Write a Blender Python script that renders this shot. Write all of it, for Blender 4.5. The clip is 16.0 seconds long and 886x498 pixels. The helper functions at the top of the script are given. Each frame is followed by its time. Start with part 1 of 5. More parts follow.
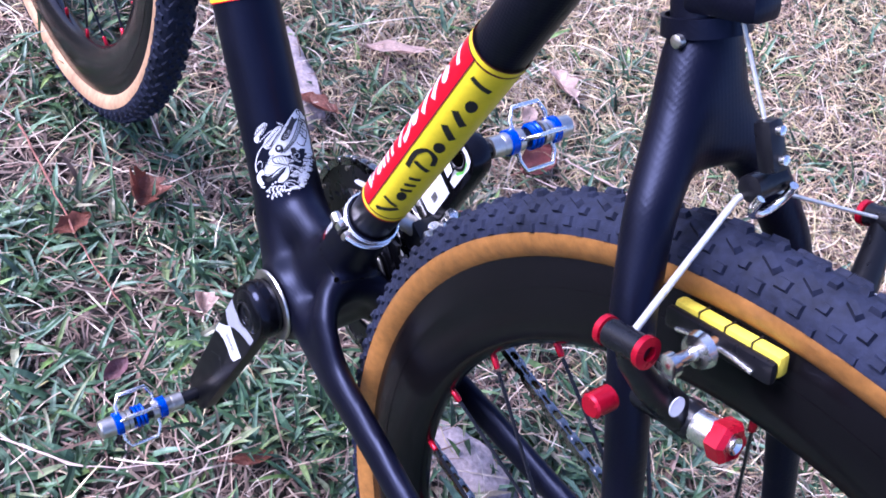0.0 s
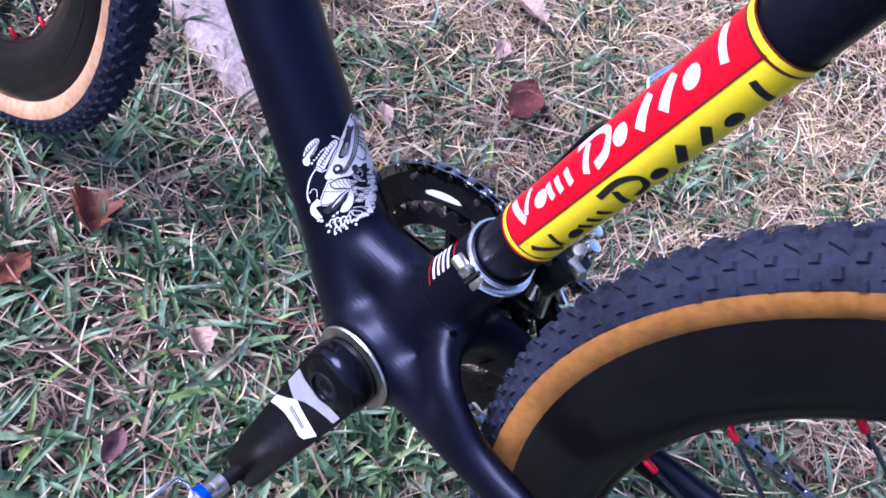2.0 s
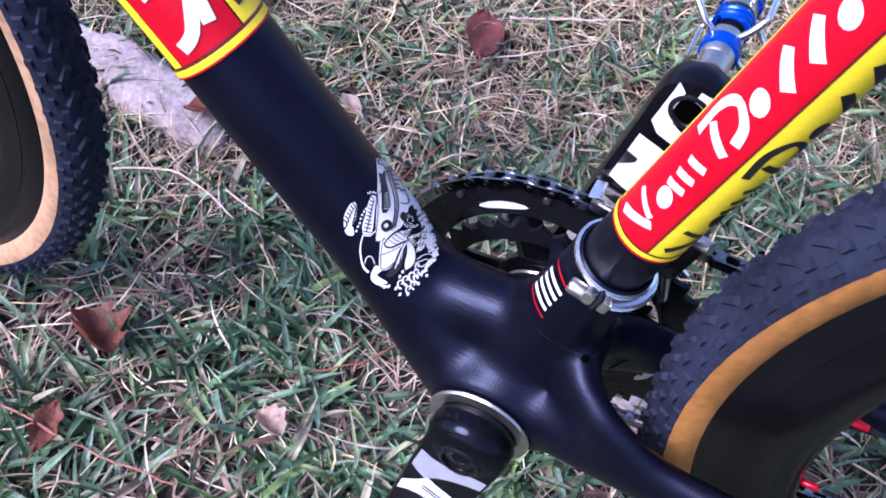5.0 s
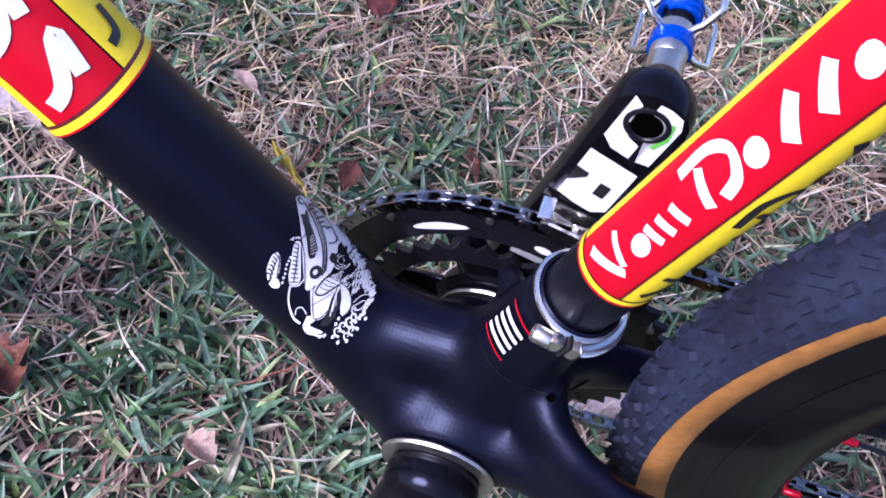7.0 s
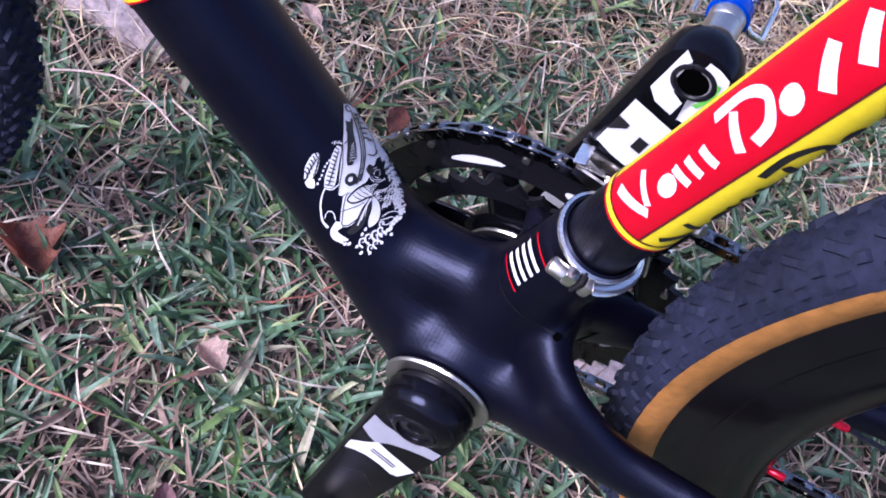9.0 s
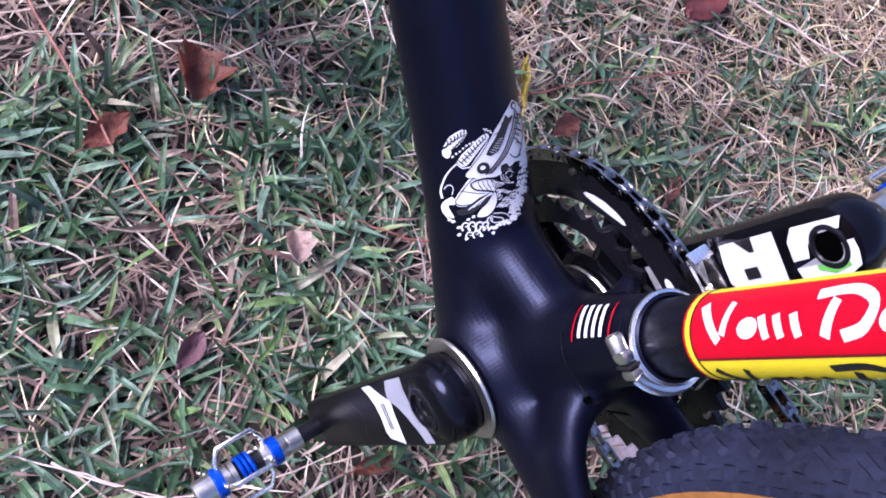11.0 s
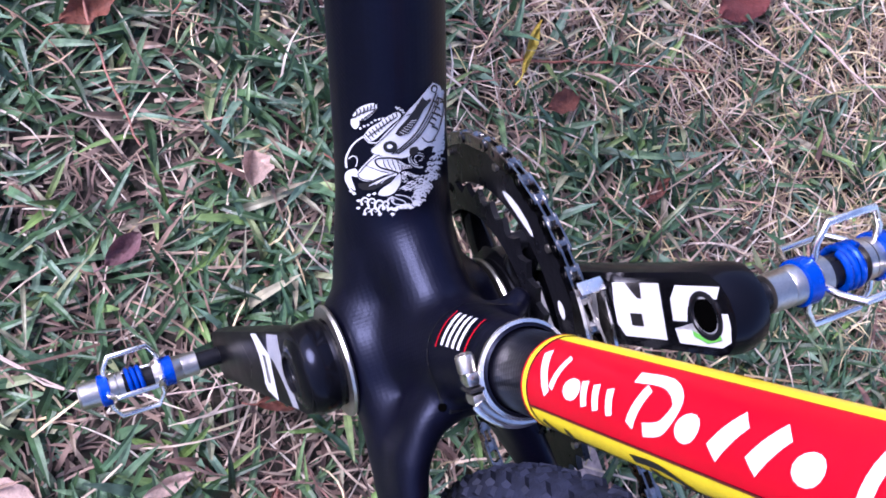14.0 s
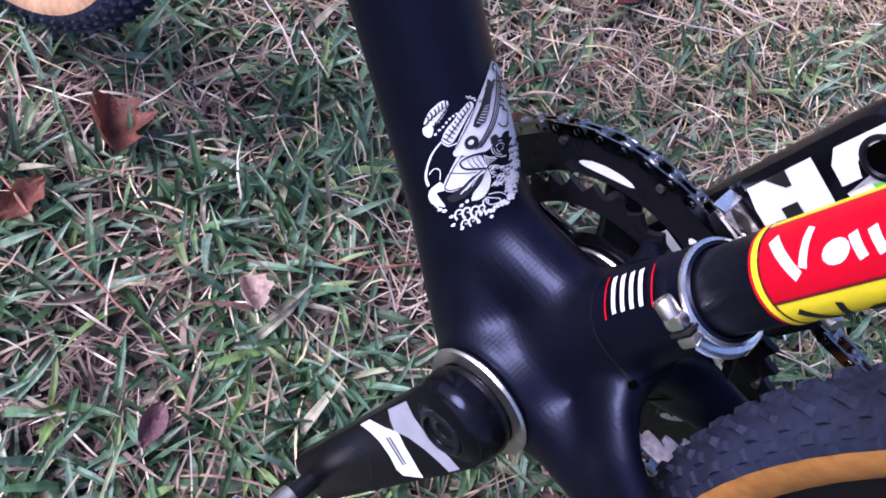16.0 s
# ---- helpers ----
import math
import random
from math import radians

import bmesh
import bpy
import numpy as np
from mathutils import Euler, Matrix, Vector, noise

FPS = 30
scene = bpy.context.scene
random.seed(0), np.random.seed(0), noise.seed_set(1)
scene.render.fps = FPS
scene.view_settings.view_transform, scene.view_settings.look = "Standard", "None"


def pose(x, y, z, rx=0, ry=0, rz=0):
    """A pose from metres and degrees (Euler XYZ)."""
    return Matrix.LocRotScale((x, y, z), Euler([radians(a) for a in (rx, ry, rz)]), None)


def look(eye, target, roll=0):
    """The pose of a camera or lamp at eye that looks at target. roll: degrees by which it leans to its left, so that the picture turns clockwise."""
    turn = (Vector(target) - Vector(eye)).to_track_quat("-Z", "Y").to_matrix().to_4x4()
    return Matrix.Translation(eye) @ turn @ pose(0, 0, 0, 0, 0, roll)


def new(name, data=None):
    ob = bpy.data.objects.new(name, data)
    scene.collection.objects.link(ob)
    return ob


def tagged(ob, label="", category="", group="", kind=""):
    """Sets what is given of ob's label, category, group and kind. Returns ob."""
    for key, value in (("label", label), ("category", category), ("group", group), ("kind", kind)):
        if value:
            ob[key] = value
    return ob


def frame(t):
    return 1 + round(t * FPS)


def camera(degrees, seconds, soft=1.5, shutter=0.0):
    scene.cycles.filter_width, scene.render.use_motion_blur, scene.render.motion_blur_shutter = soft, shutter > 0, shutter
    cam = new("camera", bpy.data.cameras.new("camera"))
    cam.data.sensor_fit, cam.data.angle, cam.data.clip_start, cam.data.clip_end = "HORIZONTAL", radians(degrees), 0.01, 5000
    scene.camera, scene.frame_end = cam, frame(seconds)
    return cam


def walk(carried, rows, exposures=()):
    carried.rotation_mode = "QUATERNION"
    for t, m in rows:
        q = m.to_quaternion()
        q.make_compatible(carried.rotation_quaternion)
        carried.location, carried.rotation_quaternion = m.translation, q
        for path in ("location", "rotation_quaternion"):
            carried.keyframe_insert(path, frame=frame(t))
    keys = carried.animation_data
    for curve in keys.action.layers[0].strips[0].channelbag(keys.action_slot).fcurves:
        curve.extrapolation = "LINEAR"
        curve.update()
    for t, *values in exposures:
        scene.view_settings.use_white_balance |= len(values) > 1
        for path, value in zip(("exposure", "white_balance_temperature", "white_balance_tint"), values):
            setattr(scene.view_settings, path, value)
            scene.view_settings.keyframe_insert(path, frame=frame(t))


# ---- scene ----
cam = camera(48.2, 16.0, soft=1.75)
ROWS = [
    (0.0, -0.3158, -0.3607, 0.9273, 38.66, -14.87, -32.84),
    (0.5, -0.3380, -0.2860, 0.9105, 39.73, -13.01, -35.06),
    (1.0, -0.3558, -0.2140, 0.8995, 39.45, -11.89, -38.59),
    (1.5, -0.3392, -0.1723, 0.8563, 36.00, -12.53, -43.23),
    (2.0, -0.3216, -0.1472, 0.8045, 36.41, -16.02, -44.83),
    (2.5, -0.3307, -0.1298, 0.7776, 35.08, -16.69, -45.38),
    (3.0, -0.3391, -0.1296, 0.7643, 34.09, -14.99, -45.27),
    (3.5, -0.3281, -0.1249, 0.7632, 35.98, -12.92, -50.12),
    (4.0, -0.3116, -0.0884, 0.7739, 39.18, -7.91, -55.51),
    (4.5, -0.2858, -0.0540, 0.7704, 36.61, -5.19, -58.94),
    (5.0, -0.2753, -0.0462, 0.7658, 35.08, -5.14, -63.30),
    (5.2, -0.2675, -0.0449, 0.7609, 34.60, -5.10, -64.55),
    (7.3, -0.2103, 0.0019, 0.7493, 30.82, -7.50, -71.49),
    (7.5, -0.2118, 0.0031, 0.7487, 30.79, -8.48, -71.67),
    (8.0, -0.2236, -0.0023, 0.7462, 28.00, -8.27, -67.37),
    (8.5, -0.2366, -0.0126, 0.7455, 28.81, -9.01, -63.38),
    (9.0, -0.2384, -0.0171, 0.7464, 29.17, -9.68, -62.08),
    (9.2, -0.2415, -0.0173, 0.7452, 29.31, -9.76, -61.72),
    (11.3, -0.2210, -0.0186, 0.7667, 17.45, -16.37, -26.26),
    (11.5, -0.2047, -0.0218, 0.7642, 15.18, -16.47, -22.48),
    (12.0, -0.1872, -0.0288, 0.7705, 13.06, -14.83, -19.26),
    (12.5, -0.1660, -0.0308, 0.7649, 10.25, -14.63, -16.34),
    (13.0, -0.1539, -0.0304, 0.7674, 10.51, -15.66, -16.77),
    (13.5, -0.1450, -0.0269, 0.7749, 11.60, -16.87, -17.50),
    (14.0, -0.1523, -0.0197, 0.7730, 12.71, -17.18, -19.58),
    (14.5, -0.1619, -0.0170, 0.7691, 15.11, -17.26, -23.72),
    (15.0, -0.1794, -0.0118, 0.7431, 18.43, -15.35, -34.28),
    (15.5, -0.2106, -0.0097, 0.7216, 20.62, -14.20, -37.71),
    (16.0, -0.2379, -0.0106, 0.6937, 26.70, -15.95, -43.11),
]
walk(cam, [(t, pose(*row)) for t, *row in ROWS], [(0.0, 1.58, 5140, 33), (1.0, 1.49, 5220, 33), (3.5, 1.38, 5240, 32), (5.0, 1.36, 5270, 31), (9.0, 1.20, 5440, 33), (12.5, 1.33, 5450, 34), (14.5, 1.33, 5450, 33), (16.0, 1.17, 5410, 33)])

# ---- world, sun ----
world = bpy.data.worlds.new("sky")
scene.world = world
world.use_nodes = True
wn, wl = world.node_tree.nodes, world.node_tree.links
sky = wn.new("ShaderNodeTexSky")
sky.sky_type, sky.sun_disc = "NISHITA", False
sky.sun_elevation, sky.sun_rotation = radians(48), radians(308)
sky.air_density, sky.dust_density = 1.0, 3.0
wn["Background"].inputs[1].default_value = 0.1
wl.new(sky.outputs[0], wn["Background"].inputs[0])
sun = new("sun", bpy.data.lights.new("sun", "SUN"))
sun.data.energy, sun.data.angle, sun.data.color = 2.7, radians(32), (1.0, 0.97, 0.93)
# the sky's sun_rotation runs clockwise from +y
sun.matrix_world = look(Vector((math.sin(radians(308)) * 3, math.cos(radians(308)) * 3, 3.3)), (0, 0, 0))

# ---- materials ----
def material(name, colour, rough=0.5, metal=0.0, vary=0.15, scale=60.0, bump=0.0, bump_scale=200.0, coat=0.0, spread=0.06, spec=0.5):
    """A surface with two scales of colour and gloss variation and a fine relief."""
    m = bpy.data.materials.new(name)
    m.use_nodes = True
    n, l = m.node_tree.nodes, m.node_tree.links
    b = n["Principled BSDF"]
    b.inputs["Metallic"].default_value, b.inputs["Coat Weight"].default_value = metal, coat
    b.inputs["Specular IOR Level"].default_value = spec
    b.inputs["Coat Roughness"].default_value = 0.08
    co = n.new("ShaderNodeTexCoord")
    big, fine = n.new("ShaderNodeTexNoise"), n.new("ShaderNodeTexNoise")
    big.inputs["Scale"].default_value, fine.inputs["Scale"].default_value = scale, scale * 9
    big.inputs["Detail"].default_value = fine.inputs["Detail"].default_value = 3
    for t in (big, fine):
        l.new(co.outputs["Object"], t.inputs["Vector"])
    mix = n.new("ShaderNodeMath")
    mix.operation = "ADD"
    l.new(big.outputs[0], mix.inputs[0]), l.new(fine.outputs[0], mix.inputs[1])
    ramp = n.new("ShaderNodeMapRange")
    ramp.inputs[1].default_value, ramp.inputs[2].default_value = 0.7, 1.3
    ramp.inputs[3].default_value, ramp.inputs[4].default_value = 1 - vary, 1 + vary
    l.new(mix.outputs[0], ramp.inputs[0])
    mul = n.new("ShaderNodeVectorMath")
    mul.operation = "SCALE"
    mul.inputs[0].default_value = colour
    l.new(ramp.outputs[0], mul.inputs["Scale"])
    l.new(mul.outputs[0], b.inputs["Base Color"])
    rr = n.new("ShaderNodeMapRange")
    rr.inputs[1].default_value, rr.inputs[2].default_value = 0.3, 0.7
    rr.inputs[3].default_value, rr.inputs[4].default_value = max(rough - spread, 0.02), min(rough + spread, 1)
    l.new(big.outputs[0], rr.inputs[0]), l.new(rr.outputs[0], b.inputs["Roughness"])
    if bump:
        t, bm = n.new("ShaderNodeTexNoise"), n.new("ShaderNodeBump")
        t.inputs["Scale"].default_value = bump_scale
        bm.inputs["Strength"].default_value, bm.inputs["Distance"].default_value = bump, 0.002
        l.new(co.outputs["Object"], t.inputs["Vector"])
        l.new(t.outputs[0], bm.inputs["Height"]), l.new(bm.outputs[0], b.inputs["Normal"])
    return m


def island_colours(m, stops, dark=0.45):
    """Gives each separate blade of a mesh its own colour from a ramp."""
    n, l = m.node_tree.nodes, m.node_tree.links
    geo, ramp = n.new("ShaderNodeNewGeometry"), n.new("ShaderNodeValToRGB")
    while len(ramp.color_ramp.elements) < len(stops):
        ramp.color_ramp.elements.new(0.5)
    for e, (at, c) in zip(ramp.color_ramp.elements, stops):
        e.position, e.color = at, (*c, 1)
    l.new(geo.outputs["Random Per Island"], ramp.inputs[0])
    co, t = n.new("ShaderNodeTexCoord"), n.new("ShaderNodeTexNoise")
    t.inputs["Scale"].default_value = 70
    l.new(co.outputs["Object"], t.inputs["Vector"])
    rng = n.new("ShaderNodeMapRange")
    rng.inputs[1].default_value, rng.inputs[2].default_value = 0.3, 0.7
    rng.inputs[3].default_value, rng.inputs[4].default_value = dark, 1.3
    l.new(t.outputs[0], rng.inputs[0])
    mul = n.new("ShaderNodeVectorMath")
    mul.operation = "SCALE"
    l.new(ramp.outputs[0], mul.inputs[0]), l.new(rng.outputs[0], mul.inputs["Scale"])
    l.new(mul.outputs[0], n["Principled BSDF"].inputs["Base Color"])
    return m


def carbon(name, colour, rough, weave=0.5, coat=0.0, spec=0.28):
    """Dark composite with a fine crossed weave in its gloss and relief."""
    m = material(name, colour, rough, 0, 0.25, 30, coat=coat, spec=spec)
    n, l = m.node_tree.nodes, m.node_tree.links
    b = n["Principled BSDF"]
    # blue of the reflected sky, put into the specular colour
    b.inputs["Specular Tint"].default_value = (0.6, 0.66, 1.0, 1)
    co = n.new("ShaderNodeTexCoord")
    cell, bm = n.new("ShaderNodeTexVoronoi"), n.new("ShaderNodeBump")
    cell.inputs["Scale"].default_value, cell.inputs["Randomness"].default_value = 480, 0.12
    l.new(co.outputs["Object"], cell.inputs["Vector"])
    bm.inputs["Strength"].default_value, bm.inputs["Distance"].default_value = weave, 0.0004
    l.new(cell.outputs["Distance"], bm.inputs["Height"]), l.new(bm.outputs[0], b.inputs["Normal"])
    return m


# matt and woven blacks lean blue to carry the sky's reflection in their colour
CARBON = carbon("matt carbon", (0.0014, 0.0014, 0.0048), 0.39, 0.2, spec=0.27)
CARBON_WEAVE = carbon("woven carbon", (0.0025, 0.0025, 0.005), 0.36, 0.3)
RIM = carbon("rim carbon", (0.004, 0.0035, 0.004), 0.2, 0.05, spec=0.22)
GLOSS = material("gloss black lacquer", (0.003, 0.003, 0.004), 0.16, 0, 0.2, 40, spec=0.2)
# bluish sky reflection tinted into the lacquer's highlights
GLOSS.node_tree.nodes["Principled BSDF"].inputs["Specular Tint"].default_value = (0.62, 0.68, 1.0, 1)
BLACK = material("black anodised metal", (0.006, 0.006, 0.008), 0.3, 0.0, 0.2, 80, bump=0.1, spec=0.3)
RUBBER = material("black tyre rubber", (0.012, 0.0145, 0.030), 0.78, 0, 0.45, 30, bump=0.2, bump_scale=500, spec=0.22)
TAN = material("tan tyre sidewall", (0.30, 0.128, 0.028), 0.45, 0, 0.32, 18, bump=0.12, bump_scale=500)
# paler tan used on the front tyre
TAN_PALE = material("pale tan sidewall", (0.37, 0.215, 0.115), 0.6, 0, 0.35, 18, bump=0.12, bump_scale=500)
SILVER = material("polished steel", (0.95, 0.91, 0.85), 0.24, 1.0, 0.1, 90, bump=0.05)
SATIN = material("satin aluminium", (0.58, 0.545, 0.49), 0.36, 1.0, 0.12, 90, bump=0.1)
CHAIN = material("chain steel", (0.30, 0.285, 0.27), 0.17, 1.0, 0.5, 160)
BLUE = material("blue anodised ring", (0.003, 0.055, 0.42), 0.25, 0.4, 0.15, 80)
RED_METAL = material("red anodised metal", (0.42, 0.004, 0.02), 0.26, 0.5, 0.15, 80)
RED = material("red paint", (0.45, 0.0015, 0.011), 0.36, 0, 0.06, 30, coat=0.05, spec=0.22)
YELLOW = material("yellow paint", (0.82, 0.64, 0.006), 0.34, 0, 0.06, 30, coat=0.08, spec=0.35)
MAROON = material("dark pinstripe", (0.09, 0.01, 0.012), 0.3, 0, 0.1, 30)
WHITE = material("white paint", (0.64, 0.64, 0.65), 0.35, 0, 0.06, 60)
PALE_GREY = material("pale grey print", (0.3, 0.3, 0.33), 0.35, 0, 0.12, 200, bump=0.15, bump_scale=900)
# near-black colour stands in for the shade inside small holes
HOLE_SHADE = material("painted hole shade", (0.001, 0.001, 0.001), 1.0, 0, 0.0, 60, spec=0.0)
SATIN_BLACK = material("satin black lacquer", (0.003, 0.003, 0.004), 0.36, 0, 0.2, 40, spec=0.14)
INK = material("black print", (0.012, 0.011, 0.012), 0.4, 0, 0.2, 60)
GREEN = material("green print", (0.12, 0.45, 0.06), 0.4, 0, 0.1, 60)
PAD = material("yellow brake rubber", (0.78, 0.62, 0.05), 0.55, 0, 0.15, 120, bump=0.2)
CABLE = material("braided cable", (0.62, 0.6, 0.55), 0.4, 0.5, 0.2, 300)
# soil colour darkened to deepen the shade in gaps between blades
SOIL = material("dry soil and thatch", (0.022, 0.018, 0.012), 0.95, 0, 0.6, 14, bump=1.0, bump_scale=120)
STONE = material("pinkish grey bark and stone", (0.36, 0.29, 0.28), 0.9, 0, 0.4, 22, bump=1.0, bump_scale=140)
BLADE = island_colours(material("grass blade", (0.1, 0.15, 0.05), 0.43, 0, 0.2, 50, bump=0.3, bump_scale=500, spread=0.1),
    [(0.0, (0.012, 0.029, 0.010)), (0.18, (0.030, 0.066, 0.021)), (0.40, (0.054, 0.112, 0.042)), (0.58, (0.078, 0.148, 0.078)), (0.72, (0.120, 0.190, 0.128)), (0.84, (0.130, 0.210, 0.045)), (0.93, (0.255, 0.245, 0.155)), (1.0, (0.170, 0.088, 0.066))])
STRAW = island_colours(material("dry straw", (0.4, 0.3, 0.2), 0.6, 0, 0.2, 50),
    [(0.0, (0.117, 0.063, 0.045)), (0.25, (0.262, 0.164, 0.112)), (0.5, (0.408, 0.299, 0.206)), (0.75, (0.564, 0.452, 0.340)), (0.9, (0.661, 0.578, 0.466)), (1.0, (0.292, 0.134, 0.099))])
PALE_STRAW = island_colours(material("pale straw", (0.5, 0.42, 0.3), 0.6, 0, 0.2, 50),
    [(0.0, (0.300, 0.200, 0.100)), (0.4, (0.520, 0.388, 0.205)), (0.8, (0.665, 0.540, 0.325)), (1.0, (0.370, 0.325, 0.125))])
THATCH = island_colours(material("brown thatch", (0.2, 0.13, 0.1), 0.7, 0, 0.2, 50),
    [(0.0, (0.042, 0.025, 0.019)), (0.35, (0.118, 0.072, 0.055)), (0.65, (0.208, 0.137, 0.099)), (0.9, (0.304, 0.230, 0.171)), (1.0, (0.166, 0.072, 0.058))])
LEAF_BROWN = material("dry brown leaf", (0.24, 0.085, 0.055), 0.5, 0, 0.4, 60, bump=0.6, bump_scale=260)
LEAF_MAUVE = material("dull mauve leaf", (0.22, 0.11, 0.12), 0.55, 0, 0.3, 60, bump=0.5, bump_scale=260)
LEAF_RED = material("reddish leaf", (0.25, 0.07, 0.06), 0.45, 0, 0.3, 60, bump=0.5, bump_scale=260)
LEAF_PALE = material("pale dry leaf", (0.6, 0.44, 0.37), 0.65, 0, 0.25, 60, bump=0.5, bump_scale=260)
LEAF_YELLOW = material("yellow blade", (0.55, 0.42, 0.06), 0.55, 0, 0.25, 60)

# ---- building helpers ----
from mathutils.bvhtree import BVHTree
X, Y, Z = Vector((1, 0, 0)), Vector((0, 1, 0)), Vector((0, 0, 1))
BB = Vector((0, 0, 0.281))


def mesh_of(name, bm, mat, smooth=True):
    me = bpy.data.meshes.new(name)
    bm.to_mesh(me)
    bm.free()
    for m in mat if isinstance(mat, (list, tuple)) else [mat]:
        me.materials.append(m)
    if smooth:
        me.polygons.foreach_set("use_smooth", [True] * len(me.polygons))
        me.set_sharp_from_angle(angle=radians(40))
    return me


def part(name, bm, mat, parent, label="", m=None, smooth=True):
    """Links a bmesh, or a mesh, as one object under a thing or a part."""
    me = bm if isinstance(bm, bpy.types.Mesh) else mesh_of(name, bm, mat, smooth)
    ob = new(name, me)
    ob.parent = parent
    if m is not None:
        ob.matrix_basis = m
    return tagged(ob, label)


def thing(name, label, category, group="", at=(0, 0, 0)):
    ob = new(name)
    ob.location, ob.empty_display_size = at, 0.05
    return tagged(ob, label, category, group)


def ring_faces(bm, rings, closed=False, cap=True):
    n = len(rings[0])
    for a, b in zip(rings, rings[1:] + ([rings[0]] if closed else [])):
        for i in range(n):
            bm.faces.new((a[i], a[(i + 1) % n], b[(i + 1) % n], b[i]))
    if cap and not closed:
        bm.faces.new(rings[0][::-1])
        bm.faces.new(rings[-1])
    bmesh.ops.recalc_face_normals(bm, faces=bm.faces)
    return bm


def sweep(points, radii, seg=20, up=None, bm=None, closed=False, cap=True):
    """A tube along points; each radius is a number or (across, along up)."""
    bm = bm or bmesh.new()
    points = [Vector(p) for p in points]
    if not isinstance(radii, (list, tuple)):
        radii = [radii] * len(points)
    rings, side = [], None
    for i, p in enumerate(points):
        if closed:
            d = points[(i + 1) % len(points)] - points[i - 1]
        else:
            d = points[min(i + 1, len(points) - 1)] - points[max(i - 1, 0)]
        d.normalize()
        if side is None or up is not None:
            ref = Vector(up) if up is not None else (Z if abs(d.z) < 0.9 else X)
            side = d.cross(ref).normalized()
        else:
            side = (side - side.dot(d) * d).normalized()
        top = side.cross(d)
        ra, rb = radii[i] if isinstance(radii[i], (list, tuple)) else (radii[i], radii[i])
        rings.append([bm.verts.new(p + side * math.cos(2 * math.pi * k / seg) * ra + top * math.sin(2 * math.pi * k / seg) * rb) for k in range(seg)])
    return ring_faces(bm, rings, closed, cap)


def lathe(profile, origin, axis, seg=32, bm=None, closed=False):
    """Turns (along, radius) pairs about an axis."""
    bm = bm or bmesh.new()
    axis, origin = Vector(axis).normalized(), Vector(origin)
    a = axis.orthogonal().normalized()
    b = axis.cross(a)
    rings = []
    for s, r in profile:
        rings.append([bm.verts.new(origin + axis * s + (a * math.cos(2 * math.pi * k / seg) + b * math.sin(2 * math.pi * k / seg)) * max(r, 1e-5)) for k in range(seg)])
    return ring_faces(bm, rings, closed)


def block(size, m, bevel=0.0, seg=2, bm=None):
    """A box with rounded edges, at the pose m."""
    b = bmesh.new()
    bmesh.ops.create_cube(b, size=1, matrix=Matrix.Diagonal((*size, 1)))
    if bevel:
        bmesh.ops.bevel(b, geom=b.edges[:], offset=bevel, segments=seg, affect="EDGES", profile=0.6)
    bmesh.ops.transform(b, matrix=m, verts=b.verts)
    if bm is None:
        return b
    me = bpy.data.meshes.new("tmp")
    b.to_mesh(me)
    bm.from_mesh(me)
    bpy.data.meshes.remove(me)
    b.free()
    return bm


def slab(outline, thick, m, bevel=0.0):
    """A plate of the given 2D outline, centred on z = 0 of the pose m."""
    b = bmesh.new()
    low = [b.verts.new((x, y, -thick / 2)) for x, y in outline]
    face = b.faces.new(low)
    up = bmesh.ops.extrude_face_region(b, geom=[face])
    bmesh.ops.translate(b, vec=(0, 0, thick), verts=[v for v in up["geom"] if isinstance(v, bmesh.types.BMVert)])
    bmesh.ops.recalc_face_normals(b, faces=b.faces)
    if bevel:
        flat = [e for e in b.edges if len(e.link_faces) == 2 and e.calc_face_angle(0) > 0.9 and abs((e.verts[0].co - e.verts[1].co).z) < 1e-6]
        bmesh.ops.bevel(b, geom=flat, offset=bevel, segments=2, affect="EDGES", profile=0.6)
    bmesh.ops.transform(b, matrix=m, verts=b.verts)
    return b


def axes(origin, x, z):
    """A pose from an origin, an x axis and a rough z axis."""
    x = Vector(x).normalized()
    y = Vector(z).cross(x).normalized()
    z = x.cross(y)
    m = Matrix((x, y, z)).transposed().to_4x4()
    m.translation = origin
    return m


